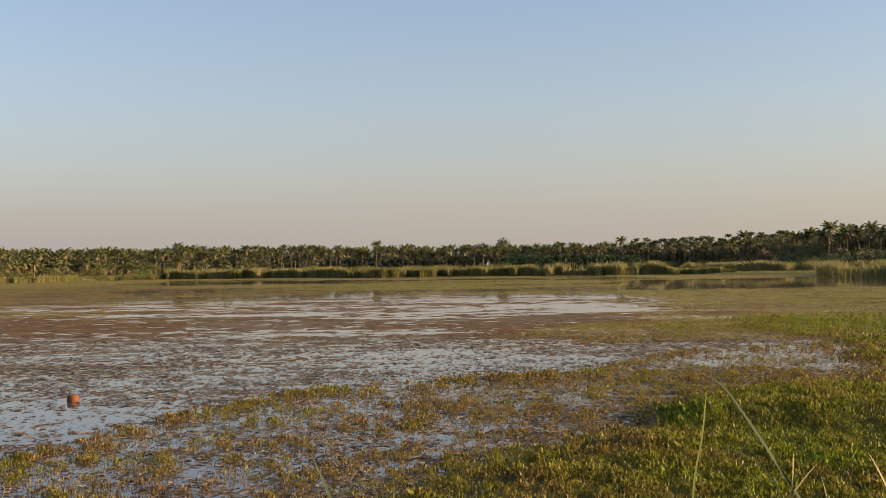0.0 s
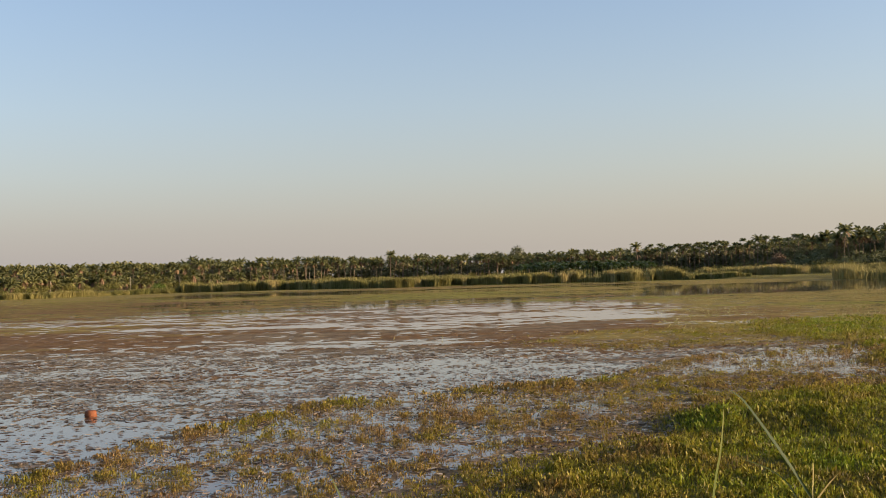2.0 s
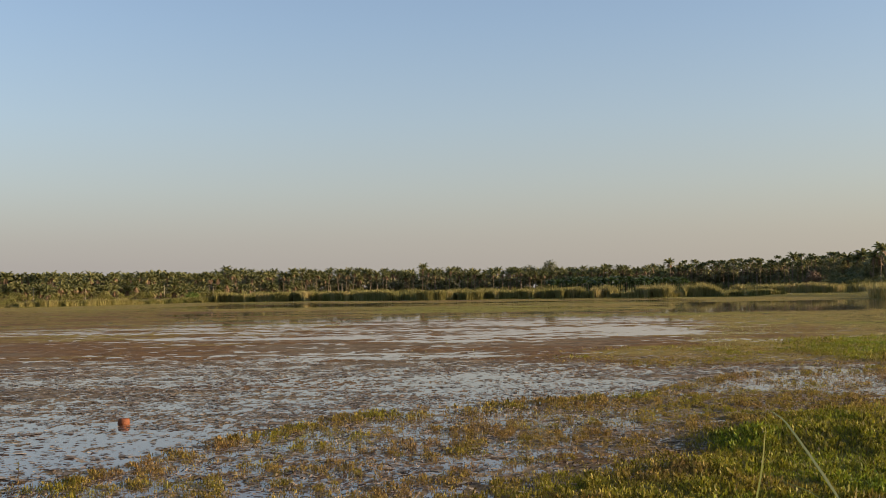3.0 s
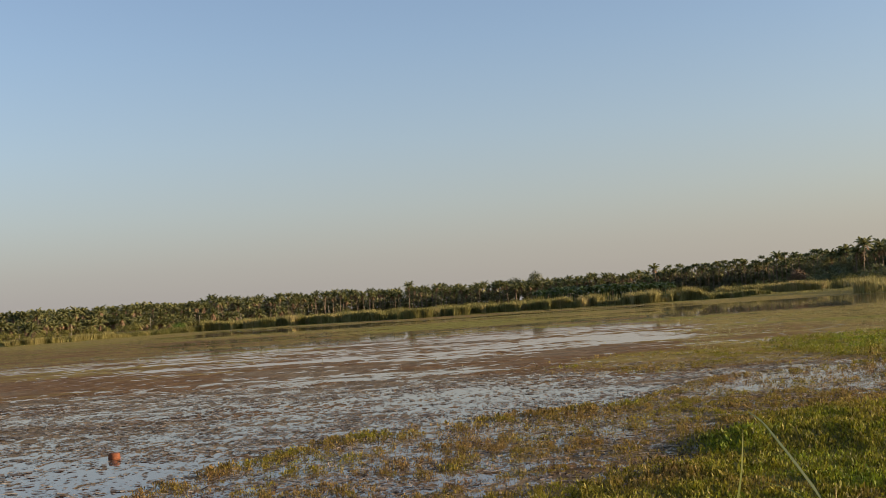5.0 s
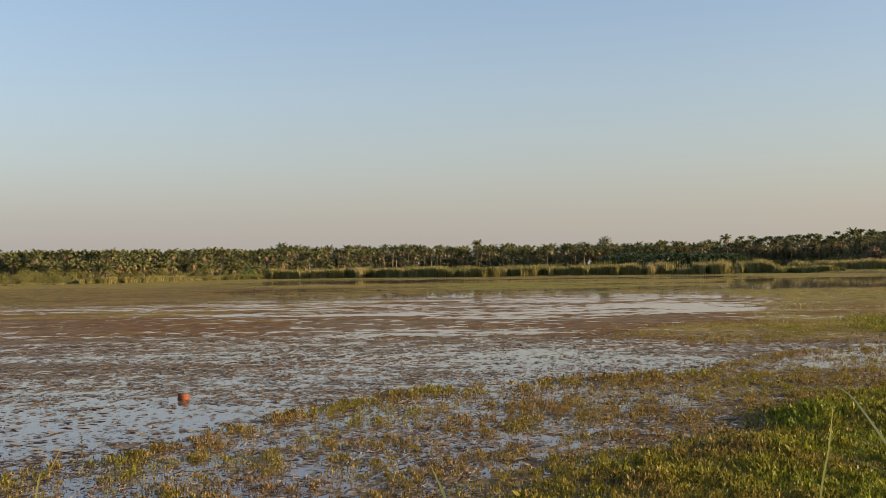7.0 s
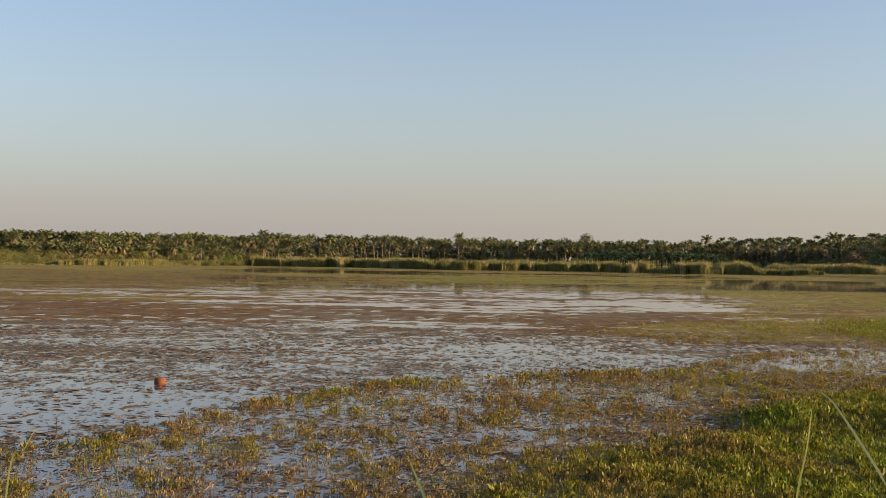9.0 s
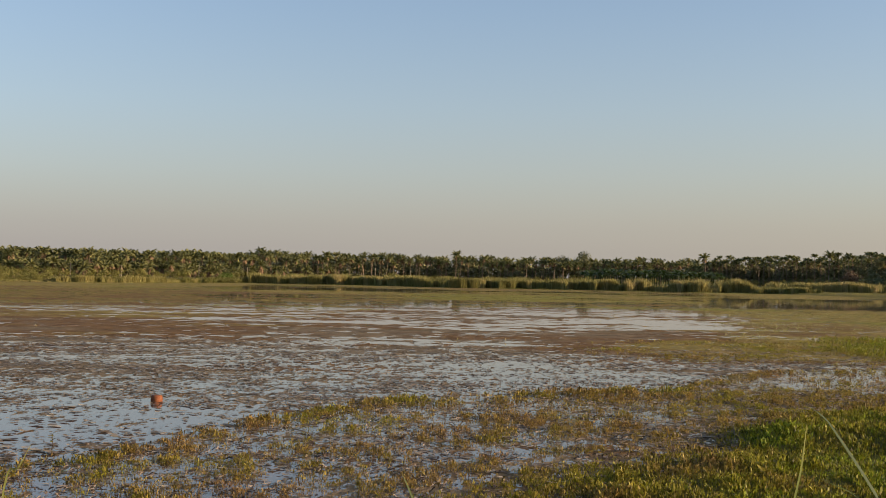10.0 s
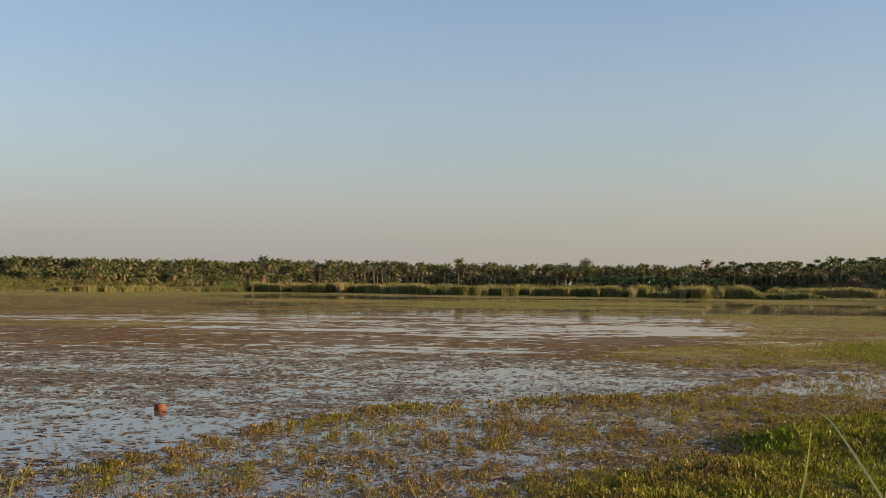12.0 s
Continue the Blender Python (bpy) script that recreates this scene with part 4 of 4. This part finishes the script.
# ---- a small plant standing in the open water ----
def water_plant(x, y):
    rnd = random.Random(3)
    ob = new("water_plant")
    ob.location = (x, y, 0)
    sb = Build()
    sb.tube([(0.015 * math.sin(k), 0.01 * k, -0.25 + 0.09 * k) for k in range(6)], [0.010, 0.010, 0.009, 0.008, 0.007, 0.005], 6)
    part("stem", smooth(sb.mesh("stem", M_STEM)), ob, "dark stem")
    for k in range(9):
        lb = Build()
        a, z, ln = k * 2.4, 0.03 + 0.022 * k, rnd.uniform(0.06, 0.10)
        ca, sa = math.cos(a), math.sin(a)
        le, ri = [], []
        for q in range(5):
            r, w = ln * q / 4, 0.022 * math.sin(math.pi * (0.12 + 0.85 * q / 4))
            h = z + 0.5 * r - 2.2 * r * r
            le.append((ca * r - sa * w, sa * r + ca * w, h))
            ri.append((ca * r + sa * w, sa * r - ca * w, h))
        lb.strip(le, ri)
        part("leaf", lb.mesh("leaf", M_BUSH), ob)
    return tagged(ob, "small leafy olive-yellow plant standing in open water", "water plant")


water_plant(-8.62, 21.3)


# ---- a water lily in bloom among the floating leaves ----
def water_lily(x, y):
    ob = new("water_lily")
    ob.location = (x, y, 0)
    sb = Build()
    sb.tube([(0.004 * k * k, 0, -0.2 + 0.085 * k) for k in range(5)], [0.006, 0.006, 0.005, 0.005, 0.006], 6)
    part("stem", smooth(sb.mesh("stem", M_STEM)), ob, "thin brown stem")
    top = 0.14
    for ring, (count, lift, ln) in enumerate(((8, 35, 0.050), (7, 58, 0.044), (5, 76, 0.036))):
        for k in range(count):
            pb = Build()
            a = 2 * math.pi * (k + 0.5 * ring) / count
            ca, sa = math.cos(a), math.sin(a)
            le, ri = [], []
            for q in range(5):
                s_ = q / 4
                r, h = ln * s_ * math.cos(radians(lift)), ln * (s_ * math.sin(radians(lift)) + 0.25 * s_ * s_)
                w = 0.011 * math.sin(math.pi * (0.15 + 0.83 * s_))
                le.append((0.064 + ca * r - sa * w, sa * r + ca * w, top + h))
                ri.append((0.064 + ca * r + sa * w, sa * r - ca * w, top + h))
            pb.strip(le, ri)
            part("petal", pb.mesh("petal", M_PETAL), ob)
    return tagged(ob, "small pale pink water lily bloom on a stem", "water lily")


water_lily(-6.16, 33.0)
